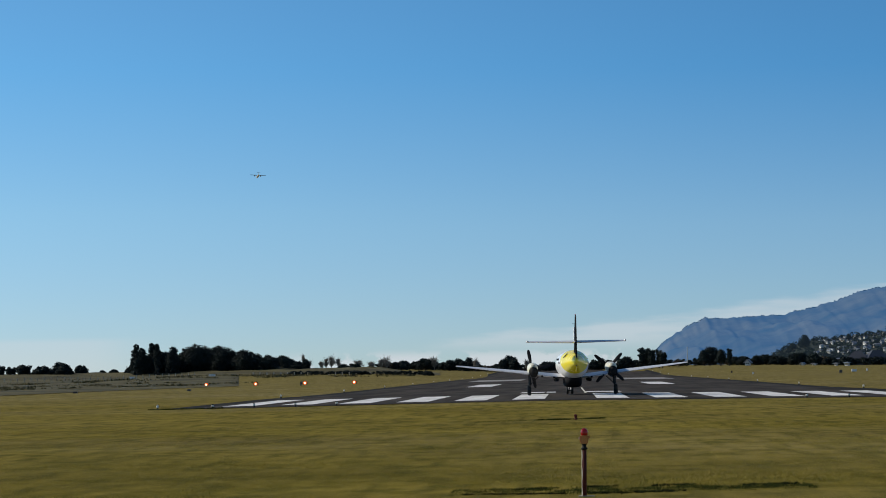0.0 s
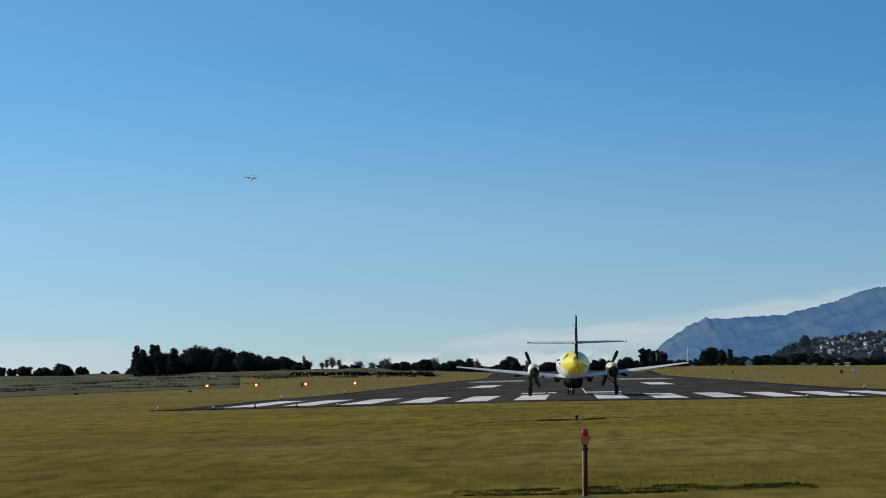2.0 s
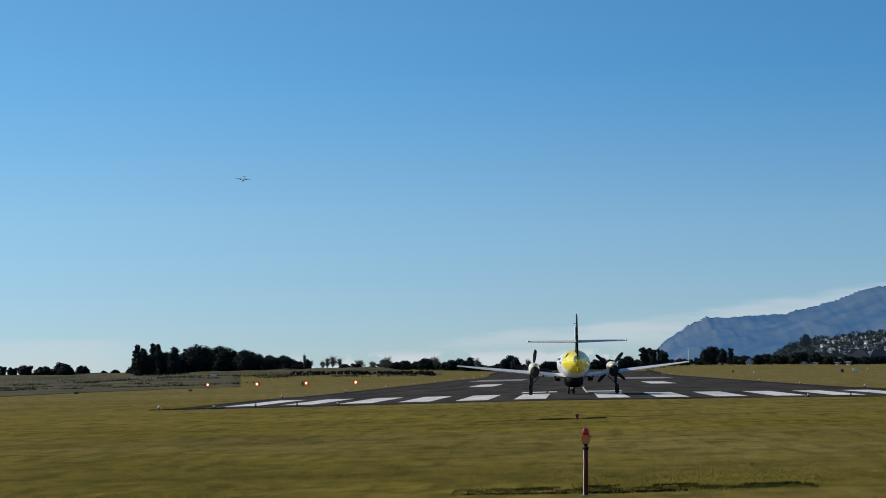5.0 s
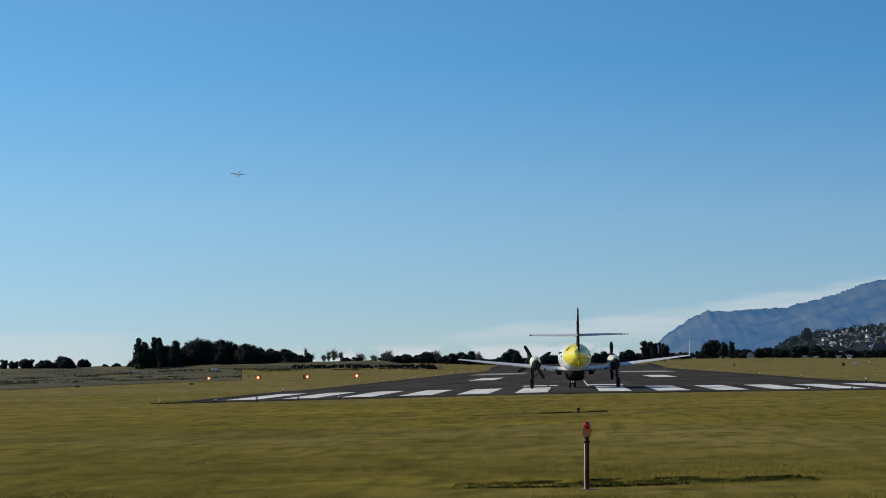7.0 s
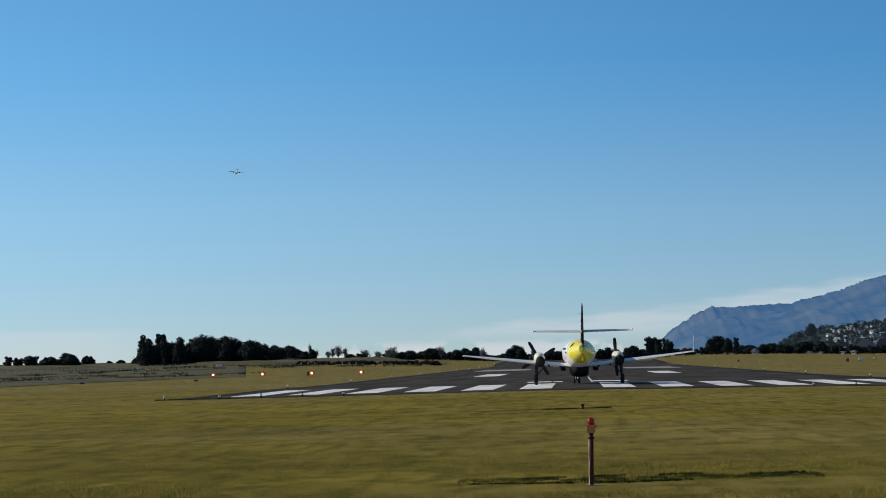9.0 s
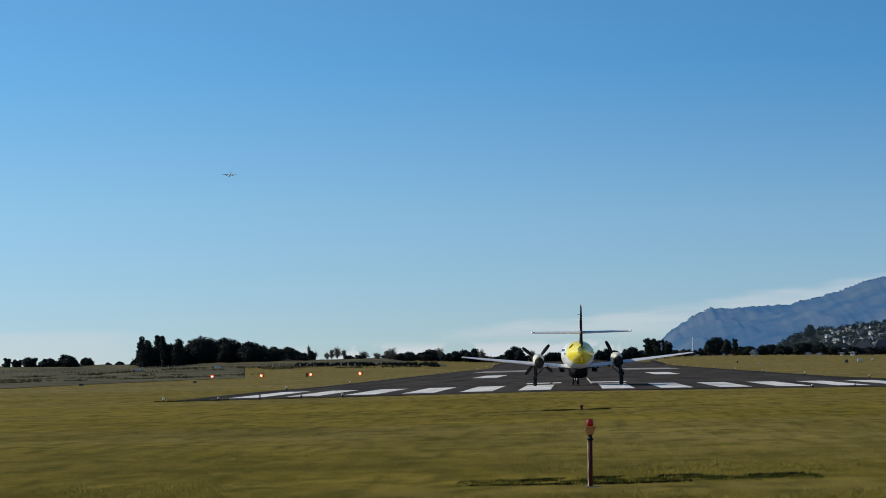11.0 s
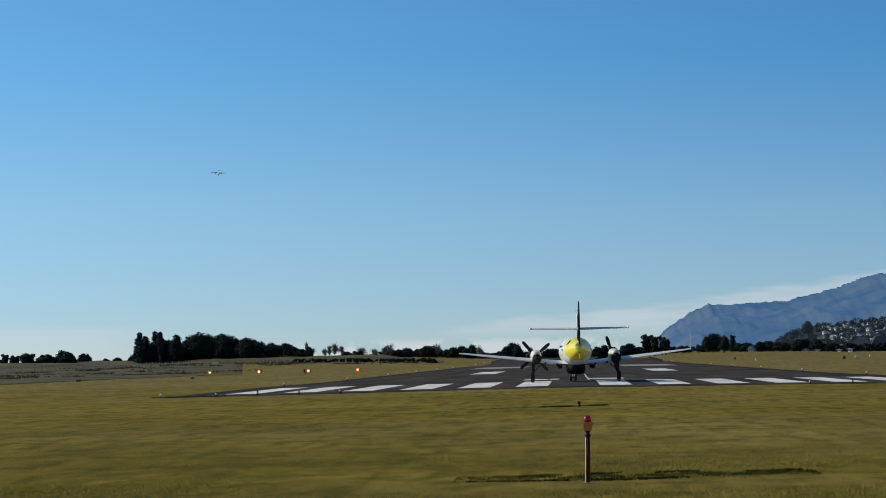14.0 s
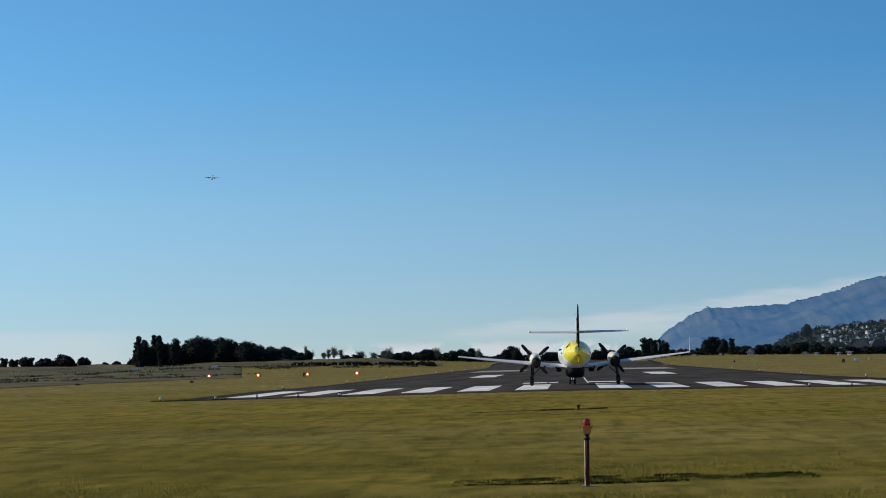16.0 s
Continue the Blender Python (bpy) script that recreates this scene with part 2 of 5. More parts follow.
def leaf_material(name, a, b_):
    m = material(name, a, 0.8, other=b_, scale=0.35, fine=3, amount=0.9, spec=0.2)
    return m


LEAF_DARK = leaf_material("dark_conifer_leaves", (0.020, 0.030, 0.025), (0.010, 0.017, 0.015))
LEAF_BROWN = leaf_material("winter_brown_leaves", (0.085, 0.065, 0.040), (0.040, 0.034, 0.022))
HOUSE_WHITE = material("white_weatherboard", (0.75, 0.74, 0.70), 0.7, amount=0.3, scale=0.3, fine=3)
HOUSE_CREAM = material("cream_plaster", (0.60, 0.54, 0.44), 0.75, amount=0.3, scale=0.3, fine=3)
DARK_WALL = material("dark_stained_boards", (0.07, 0.065, 0.06), 0.8, amount=0.4, scale=0.3, fine=3)
HOUSE_GREY = material("grey_cladding", (0.33, 0.34, 0.35), 0.7, amount=0.3, scale=0.3, fine=3)
ROOF_GREY = material("grey_iron_roof", (0.20, 0.21, 0.23), 0.5, amount=0.4, scale=0.3, fine=3)
ROOF_RED = material("rust_red_roof", (0.22, 0.09, 0.06), 0.6, amount=0.4, scale=0.3, fine=3)
ROOF_DARK = material("dark_iron_roof", (0.05, 0.05, 0.055), 0.5, amount=0.4, scale=0.3, fine=3)
WINDOW_GLASS = material("dark_window_glass", (0.03, 0.035, 0.04), 0.08, amount=0.1)
MAST_STEEL = material("white_mast_paint", (0.7, 0.7, 0.68), 0.5, amount=0.2)

# ---- building helpers ----
def part(name, bm, mat, parent=None, label="", smooth=False):
    """Links a bmesh as one mesh object, under a thing or a part where one is given."""
    me = bpy.data.meshes.new(name)
    bm.to_mesh(me)
    bm.free()
    if smooth:
        me.polygons.foreach_set("use_smooth", [True] * len(me.polygons))
    me.materials.append(mat)
    ob = new(name, me)
    if parent is not None:
        ob.parent = parent
    if label:
        ob["label"] = label
    return ob


def mesh_of(name, verts, faces, mat, parent=None, label="", smooth=False):
    me = bpy.data.meshes.new(name)
    me.from_pydata([tuple(v) for v in verts], [], faces)
    me.update()
    if smooth:
        me.polygons.foreach_set("use_smooth", [True] * len(me.polygons))
    me.materials.append(mat)
    ob = new(name, me)
    if parent is not None:
        ob.parent = parent
    if label:
        ob["label"] = label
    return ob


def ring(centre, rx, rz, count=20, power=2.0):
    """An oval of points across the Y axis."""
    out = []
    for i in range(count):
        a = 2 * math.pi * i / count
        c, s = math.cos(a), math.sin(a)
        out.append(Vector((centre[0] + rx * math.copysign(abs(c) ** (2 / power), c), centre[1], centre[2] + rz * math.copysign(abs(s) ** (2 / power), s))))
    return out


def loft(rings, bm=None, caps=True):
    bm = bm or bmesh.new()
    rows = [[bm.verts.new(p) for p in r] for r in rings]
    k = len(rows[0])
    for a, b in zip(rows, rows[1:]):
        for i in range(k):
            bm.faces.new((a[i], a[(i + 1) % k], b[(i + 1) % k], b[i]))
    if caps:
        bm.faces.new(rows[0][::-1]), bm.faces.new(rows[-1])
    bmesh.ops.recalc_face_normals(bm, faces=bm.faces)
    return bm


def box(lo, hi, bevel=0.0, bm=None):
    bm = bm or bmesh.new()
    m = Matrix.LocRotScale([(a + b) / 2 for a, b in zip(lo, hi)], None, [b - a for a, b in zip(lo, hi)])
    got = bmesh.ops.create_cube(bm, size=1, matrix=m)
    if bevel:
        bmesh.ops.bevel(bm, geom=list({e for v in got["verts"] for e in v.link_edges}), offset=bevel, segments=2, affect="EDGES")
    return bm


def rod(a, b, r0, r1=None, count=10, bm=None):
    a, b = Vector(a), Vector(b)
    r1 = r0 if r1 is None else r1
    bm = bm or bmesh.new()
    m = Matrix.Translation((a + b) / 2) @ (b - a).to_track_quat("Z", "Y").to_matrix().to_4x4()
    bmesh.ops.create_cone(bm, cap_ends=True, segments=count, radius1=r0, radius2=r1, depth=(b - a).length, matrix=m)
    return bm


def empty(name, m, label, category, group="", kind=""):
    ob = new(name)
    ob.empty_display_size = 0.2
    ob.matrix_basis = m
    return tagged(ob, label, category, group, kind)


def sstep(a, b, v):
    v = min(1, max(0, (v - a) / (b - a)))
    return v * v * (3 - 2 * v)


def ground_z(x, y):
    """Level at the runway's end, cambered across it, dipping a hand's width along it, and rising slowly far off."""
    z = -0.13 * sstep(190, 250, y) + 1.55 * sstep(560, 1000, y)
    z -= 0.0068 * min(abs(x), 24.0) * sstep(110, 148, y) * (1 - sstep(600, 900, y))
    z += 1.9 * sstep(500, 860, y) * sstep(-30, -125, x)
    z += 0.9 * sstep(500, 690, y) * sstep(-22, -50, x) * (1 - sstep(-90, -120, x))
    z += 0.9 * sstep(560, 860, y) * sstep(18, 36, x) * (1 - sstep(62, 98, x))
    return z


# ---- ground and runway ----
def ground():
    ys = [-400, -100, 0, 20, 30] + [34 + 3 * i for i in range(40)] + list(range(156, 300, 8)) + list(range(300, 1100, 25)) + [1200, 1500, 2000, 2600, 3400, 4200, 4990]
    fans = [-1.0, -0.6, -0.4, -0.3] + [-0.25 + 0.02 * i for i in range(26)] + [0.3, 0.4, 0.6, 1.0]
    verts, faces = [], []
    for y in ys:
        for f in fans:
            x = f * max(abs(y), 120) * (1.0 if y > 0 else 2.0)
            verts.append((x, y, ground_z(x, y) + (0.02 * noise.noise((x * 0.2, y * 0.2, 0)) if 20 < y < 150 else 0) - (0.03 if y > 150 else 0)))
    k = len(fans)
    for j in range(len(ys) - 1):
        for i in range(k - 1):
            faces.append((j * k + i, j * k + i + 1, (j + 1) * k + i + 1, (j + 1) * k + i))
    return tagged(mesh_of("ground", verts, faces, TURF, smooth=True), "mown winter grass, olive green with straw patches", "grass", kind="structure")


def strip(name, x0, x1, y0, y1, lift, mat, parent=None, step=10.0, nx=1):
    """A flat painted or paved strip that follows the ground."""
    ny = max(1, int((y1 - y0) / step))
    verts, faces = [], []
    for j in range(ny + 1):
        y = y0 + (y1 - y0) * j / ny
        for i in range(nx + 1):
            x = x0 + (x1 - x0) * i / nx
            verts.append((x, y, ground_z(x, y) + lift))
    for j in range(ny):
        for i in range(nx):
            a = j * (nx + 1) + i
            faces.append((a, a + 1, a + nx + 2, a + nx + 1))
    return mesh_of(name, verts, faces, mat, parent)


RUNWAY_NEAR, RUNWAY_FAR, RUNWAY_HALF = 150.5, 1480.0, 21.9
ground()
runway = tagged(strip("runway", -RUNWAY_HALF, RUNWAY_HALF, RUNWAY_NEAR, RUNWAY_FAR, 0.012, ASPHALT, step=8, nx=4), "dark grey asphalt runway with worn white markings", "runway", kind="structure")


def markings():
    """Threshold stripes, touchdown bars, aiming bars and the centre line, each a piece of paint."""
    width, pitch, inner = 1.96, 3.51, 1.56
    for side in (-1, 1):
        for i in range(6):
            a = side * (inner + i * pitch)
            b = a + side * width
            strip("threshold_stripe", min(a, b), max(a, b), 156.5, 186.5, 0.018, ROAD_PAINT, runway)
        strip("touchdown_bar", *sorted((side * 9.2, side * 12.2)), 304, 350, 0.020, ROAD_PAINT, runway)
        strip("aiming_bar", *sorted((side * 8.4, side * 17.6)), 440, 500, 0.022, FADED_PAINT, runway)
    for i in range(20):
        y = 232 + i * 60
        strip("centre_dash", -0.225, 0.225, y, y + 30, 0.020, ROAD_PAINT, runway)
    strip("lead_in_line", 1.02, 1.17, 190, 262, 0.021, YELLOW_PAINT, runway)
    # the two painted characters of the runway's number, as plain bars
    for a, b in ((-3.85, -2.0), (-1.85, -1.15), (1.2, 3.85)):
        strip("designator_bar", a, b, 197.5, 206.5, 0.020, ROAD_PAINT, runway)
    # soil shoulders between asphalt and turf, darkened with the turf lip's painted shade
    for side in (-1, 1):
        tagged(strip("shaded_shoulder", *sorted((side * 21.9, side * 23.7)), 150.5, RUNWAY_FAR, 0.008, SOIL_AND_SHADE, step=8), "soil edge beside the asphalt, darkened as the turf lip's shade", "soil", kind="structure")
    tagged(strip("end_trench", -24.4, -21.9, 149.0, 150.4, 0.010, SOIL_AND_SHADE, step=1), "dark filled cable trench in grass", "soil", kind="structure")
    tagged(strip("runway_end_lip", -21.9, 21.9, 148.4, 150.5, 0.009, SOIL_AND_SHADE, step=1, nx=4), "dark soil edge along the runway's end", "soil", kind="structure")


markings()

# ---- the parked commuter aircraft ----
def airfoil(x, y_lead, chord, z, thick, count=9):
    """A closed wing section at span x: nose at y_lead, tail at y_lead - chord."""
    up, down = [], []
    for i in range(count):
        t = 0.5 - 0.5 * math.cos(math.pi * i / (count - 1))
        h = thick * chord * 5 * (0.2969 * math.sqrt(t) - 0.126 * t - 0.3516 * t * t + 0.2843 * t ** 3 - 0.1015 * t ** 4)
        up.append(Vector((x, y_lead - t * chord, z + h + 0.02 * chord * (1 - (2 * t - 1) ** 2))))
        down.append(Vector((x, y_lead - t * chord, z - h * 0.8 + 0.02 * chord * (1 - (2 * t - 1) ** 2))))
    return up + down[-2:0:-1]


def wing_panel(name, stations, mat, parent, label=""):
    return part(name, loft([airfoil(*s) for s in stations]), mat, parent, label, smooth=False)


def commuter_plane(m):
    plane = empty("twin_turboprop_airplane", m, "white and yellow twin turboprop airliner parked on the runway threshold", "airplane")
    # fuselage: y, centre height, half width, half height
    rows = [(6.75, 1.86, 0.05, 0.05), (6.6, 1.87, 0.22, 0.2), (6.2, 1.90, 0.45, 0.42), (5.6, 1.95, 0.66, 0.62), (4.9, 2.0, 0.84, 0.82), (4.0, 2.06, 0.98, 0.97), (3.0, 2.07, 1.03, 0.99),
            (0, 2.07, 1.03, 0.99), (-2.2, 2.07, 1.03, 0.99), (-3.0, 2.09, 1.0, 0.95), (-3.8, 2.13, 0.90, 0.87), (-4.6, 2.18, 0.78, 0.75), (-5.4, 2.23, 0.62, 0.61), (-6.2, 2.27, 0.45, 0.46), (-6.9, 2.29, 0.28, 0.31), (-7.4, 2.30, 0.15, 0.18), (-7.6, 2.30, 0.05, 0.07)]
    body = part("fuselage", loft([ring((0, y, z), a, b, 32) for y, z, a, b in rows]), LIVERY, plane, smooth=True)
    # belly pod
    pod = [(2.6, 1.15, 0.15, 0.1), (2.3, 1.02, 0.45, 0.36), (1.4, 0.96, 0.60, 0.46), (-1.6, 0.96, 0.60, 0.46), (-2.4, 1.02, 0.52, 0.38), (-3.1, 1.15, 0.25, 0.14)]
    part("belly_pod", loft([ring((0, y, z), a, b, 20, 3.2) for y, z, a, b in pod]), BELLY_SHADE, plane, "baggage pod under the belly, blackened as its shade", smooth=True)
    # cockpit and cabin windows
    for side in (-1, 1):
        for i in range(6):
            y = 2.2 - i * 0.85
            part("cabin_window", loft([ring((0, -0.02, 0), 0.13, 0.17, 12), ring((0, 0.02, 0), 0.13, 0.17, 12)]), WINDOW_GLASS, plane).matrix_basis = pose(side * 0.965, y, 2.33, 0, 0, 90)
        part("windscreen", box((-0.3, -0.02, -0.16), (0.3, 0.02, 0.16), 0.02), WINDOW_GLASS, plane).matrix_basis = pose(side * 0.37, 5.02, 2.68, -48, 0, side * -22)
        # wing: root, engine, tip, with seven degrees of dihedral
        tip = side * 7.92
        wing = wing_panel("wing", [(side * 0.5, 1.05, 2.35, 1.20, 0.155), (side * 2.7, 0.93, 2.0, 1.46, 0.15), (side * 6.2, 0.72, 1.32, 1.87, 0.13), (tip, 0.55, 0.85, 2.08, 0.11)], WING_SKIN, plane)
        wing_panel("deicing_boot", [(side * 3.4, 0.93, 0.16, 1.545, 0.5), (side * 7.6, 0.62, 0.10, 2.04, 0.5)], DEICE, wing, "black rubber leading edge")
        wing_panel("flap", [(side * 1.02, -1.16, 0.42, 1.24, 0.11), (side * 2.28, -1.02, 0.38, 1.39, 0.11)], FLAP_SHADE, wing, "inboard flap tinted blue-grey with shade and sky reflection")
        wing_panel("flap", [(side * 3.15, -0.93, 0.34, 1.49, 0.11), (side * 4.9, -0.75, 0.28, 1.70, 0.11)], WING_SKIN, wing)
        wing_panel("aileron", [(side * 5.0, -0.70, 0.27, 1.715, 0.11), (side * 7.5, -0.36, 0.18, 2.015, 0.11)], WING_SKIN, wing)
        for y in (1.3, 2.1):
            part("flap_fairing", loft([ring((side * y, -0.7, 1.22 + 0.11 * y - 0.1), 0.03, 0.03, 8), ring((side * y, -1.1, 1.2 + 0.11 * y - 0.12), 0.07, 0.09, 8), ring((side * y, -1.6, 1.2 + 0.11 * y - 0.08), 0.02, 0.03, 8)]), BELLY_SHADE, wing, smooth=True)
        part("wingtip_lamp", loft([ring((tip, 0.5, 2.09), 0.02, 0.03, 8), ring((tip + side * 0.03, 0.2, 2.09), 0.05, 0.05, 8), ring((tip, -0.3, 2.09), 0.02, 0.03, 8)]), LAMP_WHITE, wing, smooth=True)
        # engine nacelle, exhaust, spinner and air scoop
        ex = side * 2.7
        nac = [(2.55, 1.86, 0.20, 0.20), (2.4, 1.85, 0.30, 0.33), (1.6, 1.82, 0.36, 0.42), (0.4, 1.80, 0.36, 0.42), (-0.6, 1.82, 0.34, 0.37), (-1.3, 1.86, 0.27, 0.28), (-1.75, 1.90, 0.20, 0.20)]
        nacelle = part("engine_nacelle", loft([ring((ex, y, z), a, b, 20, 2.4) for y, z, a, b in nac]), CREAM, plane, "cream engine nacelle", smooth=True)
        pipe = loft([ring((ex, y, z), r, r * 1.15, 16) for y, z, r in ((0.2, 1.54, 0.18), (-0.9, 1.54, 0.31), (-1.95, 1.60, 0.32))], caps=False)
        loft([ring((ex, y, z), r, r * 1.15, 16) for y, z, r in ((-1.95, 1.60, 0.29), (-1.2, 1.58, 0.24))], pipe)
        part("exhaust_pipe", pipe, DARK_METAL, nacelle, "sooty exhaust pipe", smooth=True)
        part("intake_lip", loft([ring((ex, 2.42, 2.16), 0.16, 0.07, 14), ring((ex, 2.62, 2.15), 0.18, 0.09, 14), ring((ex, 2.66, 2.15), 0.14, 0.06, 14)]), DARK_METAL, nacelle, smooth=True)
        # main gear: strut, drag brace, wheel and door
        gx = side * 2.97
        gear = part("main_gear_leg", rod((gx - side * 0.12, 0, 1.40), (gx - side * 0.04, 0, 0.40), 0.075, 0.06), STEEL, plane)
        part("brace", rod((gx - side * 0.12, 0.55, 1.35), (gx - side * 0.07, 0, 0.62), 0.03), STEEL, gear)
        part("brace", rod((gx - side * 0.62, 0, 1.25), (gx - side * 0.09, 0, 0.72), 0.03), STEEL, gear)
        part("axle", rod((gx - side * 0.14, 0, 0.34), (gx + side * 0.14, 0, 0.34), 0.045), STEEL, gear)
        part("gear_door", box((gx - side * 0.06 - 0.10, 0.16, 0.75), (gx - side * 0.06 + 0.10, 0.185, 1.42), 0.008), BELLY_SHADE, gear)
        tyre(plane, (gx, 0, 0.36), 0.36, 0.13)
    # nose gear with twin wheels
    nose = part("nose_gear_leg", rod((0, 4.75, 1.30), (0, 4.6, 0.30), 0.06, 0.05), STEEL, plane)
    part("brace", rod((0, 4.1, 1.25), (0, 4.6, 0.6), 0.03), STEEL, nose)
    part("axle", rod((-0.2, 4.6, 0.26), (0.2, 4.6, 0.26), 0.035), STEEL, nose)
    for x in (-0.17, 0.17):
        tyre(plane, (x, 4.6, 0.26), 0.26, 0.085)
    for side in (-1, 1):
        part("nose_gear_door", box((side * 0.34 - 0.01, 4.2, 0.80), (side * 0.34 + 0.01, 5.2, 1.15), 0.006), WHITE_GLOSS, nose)
    # fin, dorsal fillet, rudder
    def fin_ring(z, lead, chord, thick):
        return [Vector((v.z, v.y, z)) for v in airfoil(0, lead, chord, 0, thick)]
    fin = part("fin", loft([fin_ring(2.75, -4.2, 2.25, 0.10), fin_ring(3.4, -5.0, 1.75, 0.11), fin_ring(4.4, -5.75, 1.30, 0.11), fin_ring(5.24, -6.35, 0.95, 0.10), fin_ring(5.34, -6.5, 0.75, 0.06)]), FIN_PAINT, plane)
    part("dorsal_fillet", loft([fin_ring(2.82, -1.8, 3.2, 0.028), fin_ring(3.1, -3.9, 1.3, 0.045), fin_ring(3.45, -4.95, 0.5, 0.06)]), LIVERY, fin)
    part("rudder", loft([fin_ring(2.42, -6.45, 0.98, 0.10), fin_ring(3.4, -6.76, 0.78, 0.11), fin_ring(4.4, -7.06, 0.62, 0.11), fin_ring(5.24, -7.31, 0.50, 0.10)]), RUDDER_SHADE, fin, "rudder in a dark grey that holds its shade")
    part("ventral_fin", loft([fin_ring(1.60, -5.6, 1.0, 0.05), fin_ring(1.95, -5.1, 1.9, 0.05), fin_ring(2.25, -4.9, 2.3, 0.05)]), LIVERY_YELLOW, fin, "yellow ventral fin")
    # white plates paint the sunlight on the fin's left side
    for z, y, w, h in ((4.10, -6.55, 0.42, 0.20), (4.38, -6.70, 0.34, 0.16), (3.86, -6.45, 0.30, 0.12)):
        part("sunlit_patch", box((-0.122, y - w, z - h), (-0.060, y + w, z + h), 0.02), WHITE_GLOSS, fin, "white patch standing for sunlight on the dark fin")
    part("antenna", rod((0, -6.7, 4.75), (-0.22, -6.7, 4.76), 0.012, count=6), STEEL, fin)
    part("beacon", loft([ring((0, -6.6, 5.33), 0.03, 0.02, 8), ring((0, -6.75, 5.37), 0.04, 0.04, 8), ring((0, -6.9, 5.33), 0.02, 0.02, 8)]), RED_GLASS, fin, smooth=True)
    for side in (-1, 1):
        tail = wing_panel("tailplane", [(side * 0.06, -5.75, 1.55, 3.53, 0.13), (side * 3.22, -6.35, 0.85, 3.59, 0.14)], WING_SKIN, plane)
        wing_panel("elevator", [(side * 0.25, -7.20, 0.42, 3.515, 0.26), (side * 3.05, -7.08, 0.28, 3.57, 0.34)], WING_SKIN, tail)
        part("horn_balance", loft([ring((side * 3.25, y, 3.62), a, b, 10) for y, a, b in ((-6.3, 0.02, 0.03), (-6.6, 0.06, 0.09), (-7.2, 0.06, 0.09), (-7.42, 0.02, 0.03))]), WHITE_GLOSS, tail, smooth=True)
    # dark blocks for gear doors and flaps; unreadable lettering as plain bars on each flank
    for side in (-1, 1):
        part("wing_root_block", loft([ring((side * 1.12, y, 1.05), a, b, 12, 3) for y, a, b in ((0.4, 0.06, 0.05), (0.0, 0.17, 0.13), (-1.2, 0.17, 0.13), (-1.6, 0.05, 0.05))]), BELLY_SHADE, plane, "dark block standing for gear door and flap", smooth=True)
        for k, (y, z, w, h) in enumerate(((-2.35, 2.20, 0.16, 0.10), (-2.75, 2.19, 0.16, 0.10), (-3.15, 2.18, 0.14, 0.10), (-2.6, 1.86, 0.30, 0.07))):
            half = 1.03 - 0.05 * max(0, -y - 2.2)
            x = half * math.sqrt(max(0.05, 1 - ((z - 2.09) / 0.97) ** 2))
            part("lettering_bar", box((-0.014, -w, -h / 2), (0.014, w, h / 2), 0.003), INK, body).matrix_basis = pose(side * x, y, z, 0, 0, side * 3)
    # a dark knob draws the shadowed spot under the tail cone
    part("tail_shadow_spot", loft([ring((0, y, 2.02), r, r, 12) for y, r in ((-6.70, 0.05), (-7.02, 0.06), (-7.06, 0.03))]), INK, body, "small dark spot added for a shadow under the tail cone", smooth=True)
    # livery marks on the tail: a plain dark shape
    for k, (dy, dz, w, h) in enumerate(((0, 0.04, 0.075, 0.36), (0.30, 0.10, 0.075, 0.30), (0.15, 0.02, 0.17, 0.08))):
        y, z = -4.35 - dy, 2.62 + dz
        half = 0.81 * math.sqrt(max(0.05, 1 - ((z - 2.17) / 0.79) ** 2))
        part("livery_mark", box((-0.012, -w, -h / 2), (0.012, w, h / 2), 0.004), INK, body).matrix_basis = pose(-half - 0.0, y, z, 0, 42, -11)
    return plane


FIN_PAINT = material("slate_fin_paint", (0.014, 0.016, 0.018), 0.7, other=(0.035, 0.036, 0.036), scale=1.1, fine=6, amount=0.3, spec=0.0)
# The shade on the rudder's rear is put into this dark grey.
RUDDER_SHADE = material("rudder_shade_grey", (0.016, 0.018, 0.020), 0.8, amount=0.3, spec=0.0)
LIVERY_YELLOW = material("yellow_tail_paint", (0.80, 0.62, 0.02), 0.3, amount=0.2)


def tyre(plane, c, r, w):
    t = [(-w, r * 0.72), (-w * 0.9, r * 0.9), (-w * 0.5, r), (w * 0.5, r), (w * 0.9, r * 0.9), (w, r * 0.72)]
    bm = loft([[Vector((x, q * math.cos(2 * math.pi * i / 20), q * math.sin(2 * math.pi * i / 20))) for i in range(20)] for x, q in t])
    wheel = part("wheel", bm, RUBBER, plane, "black rubber tyre", smooth=True)
    wheel.matrix_basis = pose(*c)
    part("hub", rod((-w * 1.05, 0, 0), (w * 1.05, 0, 0), r * 0.5, count=14), STEEL, wheel)
    return wheel


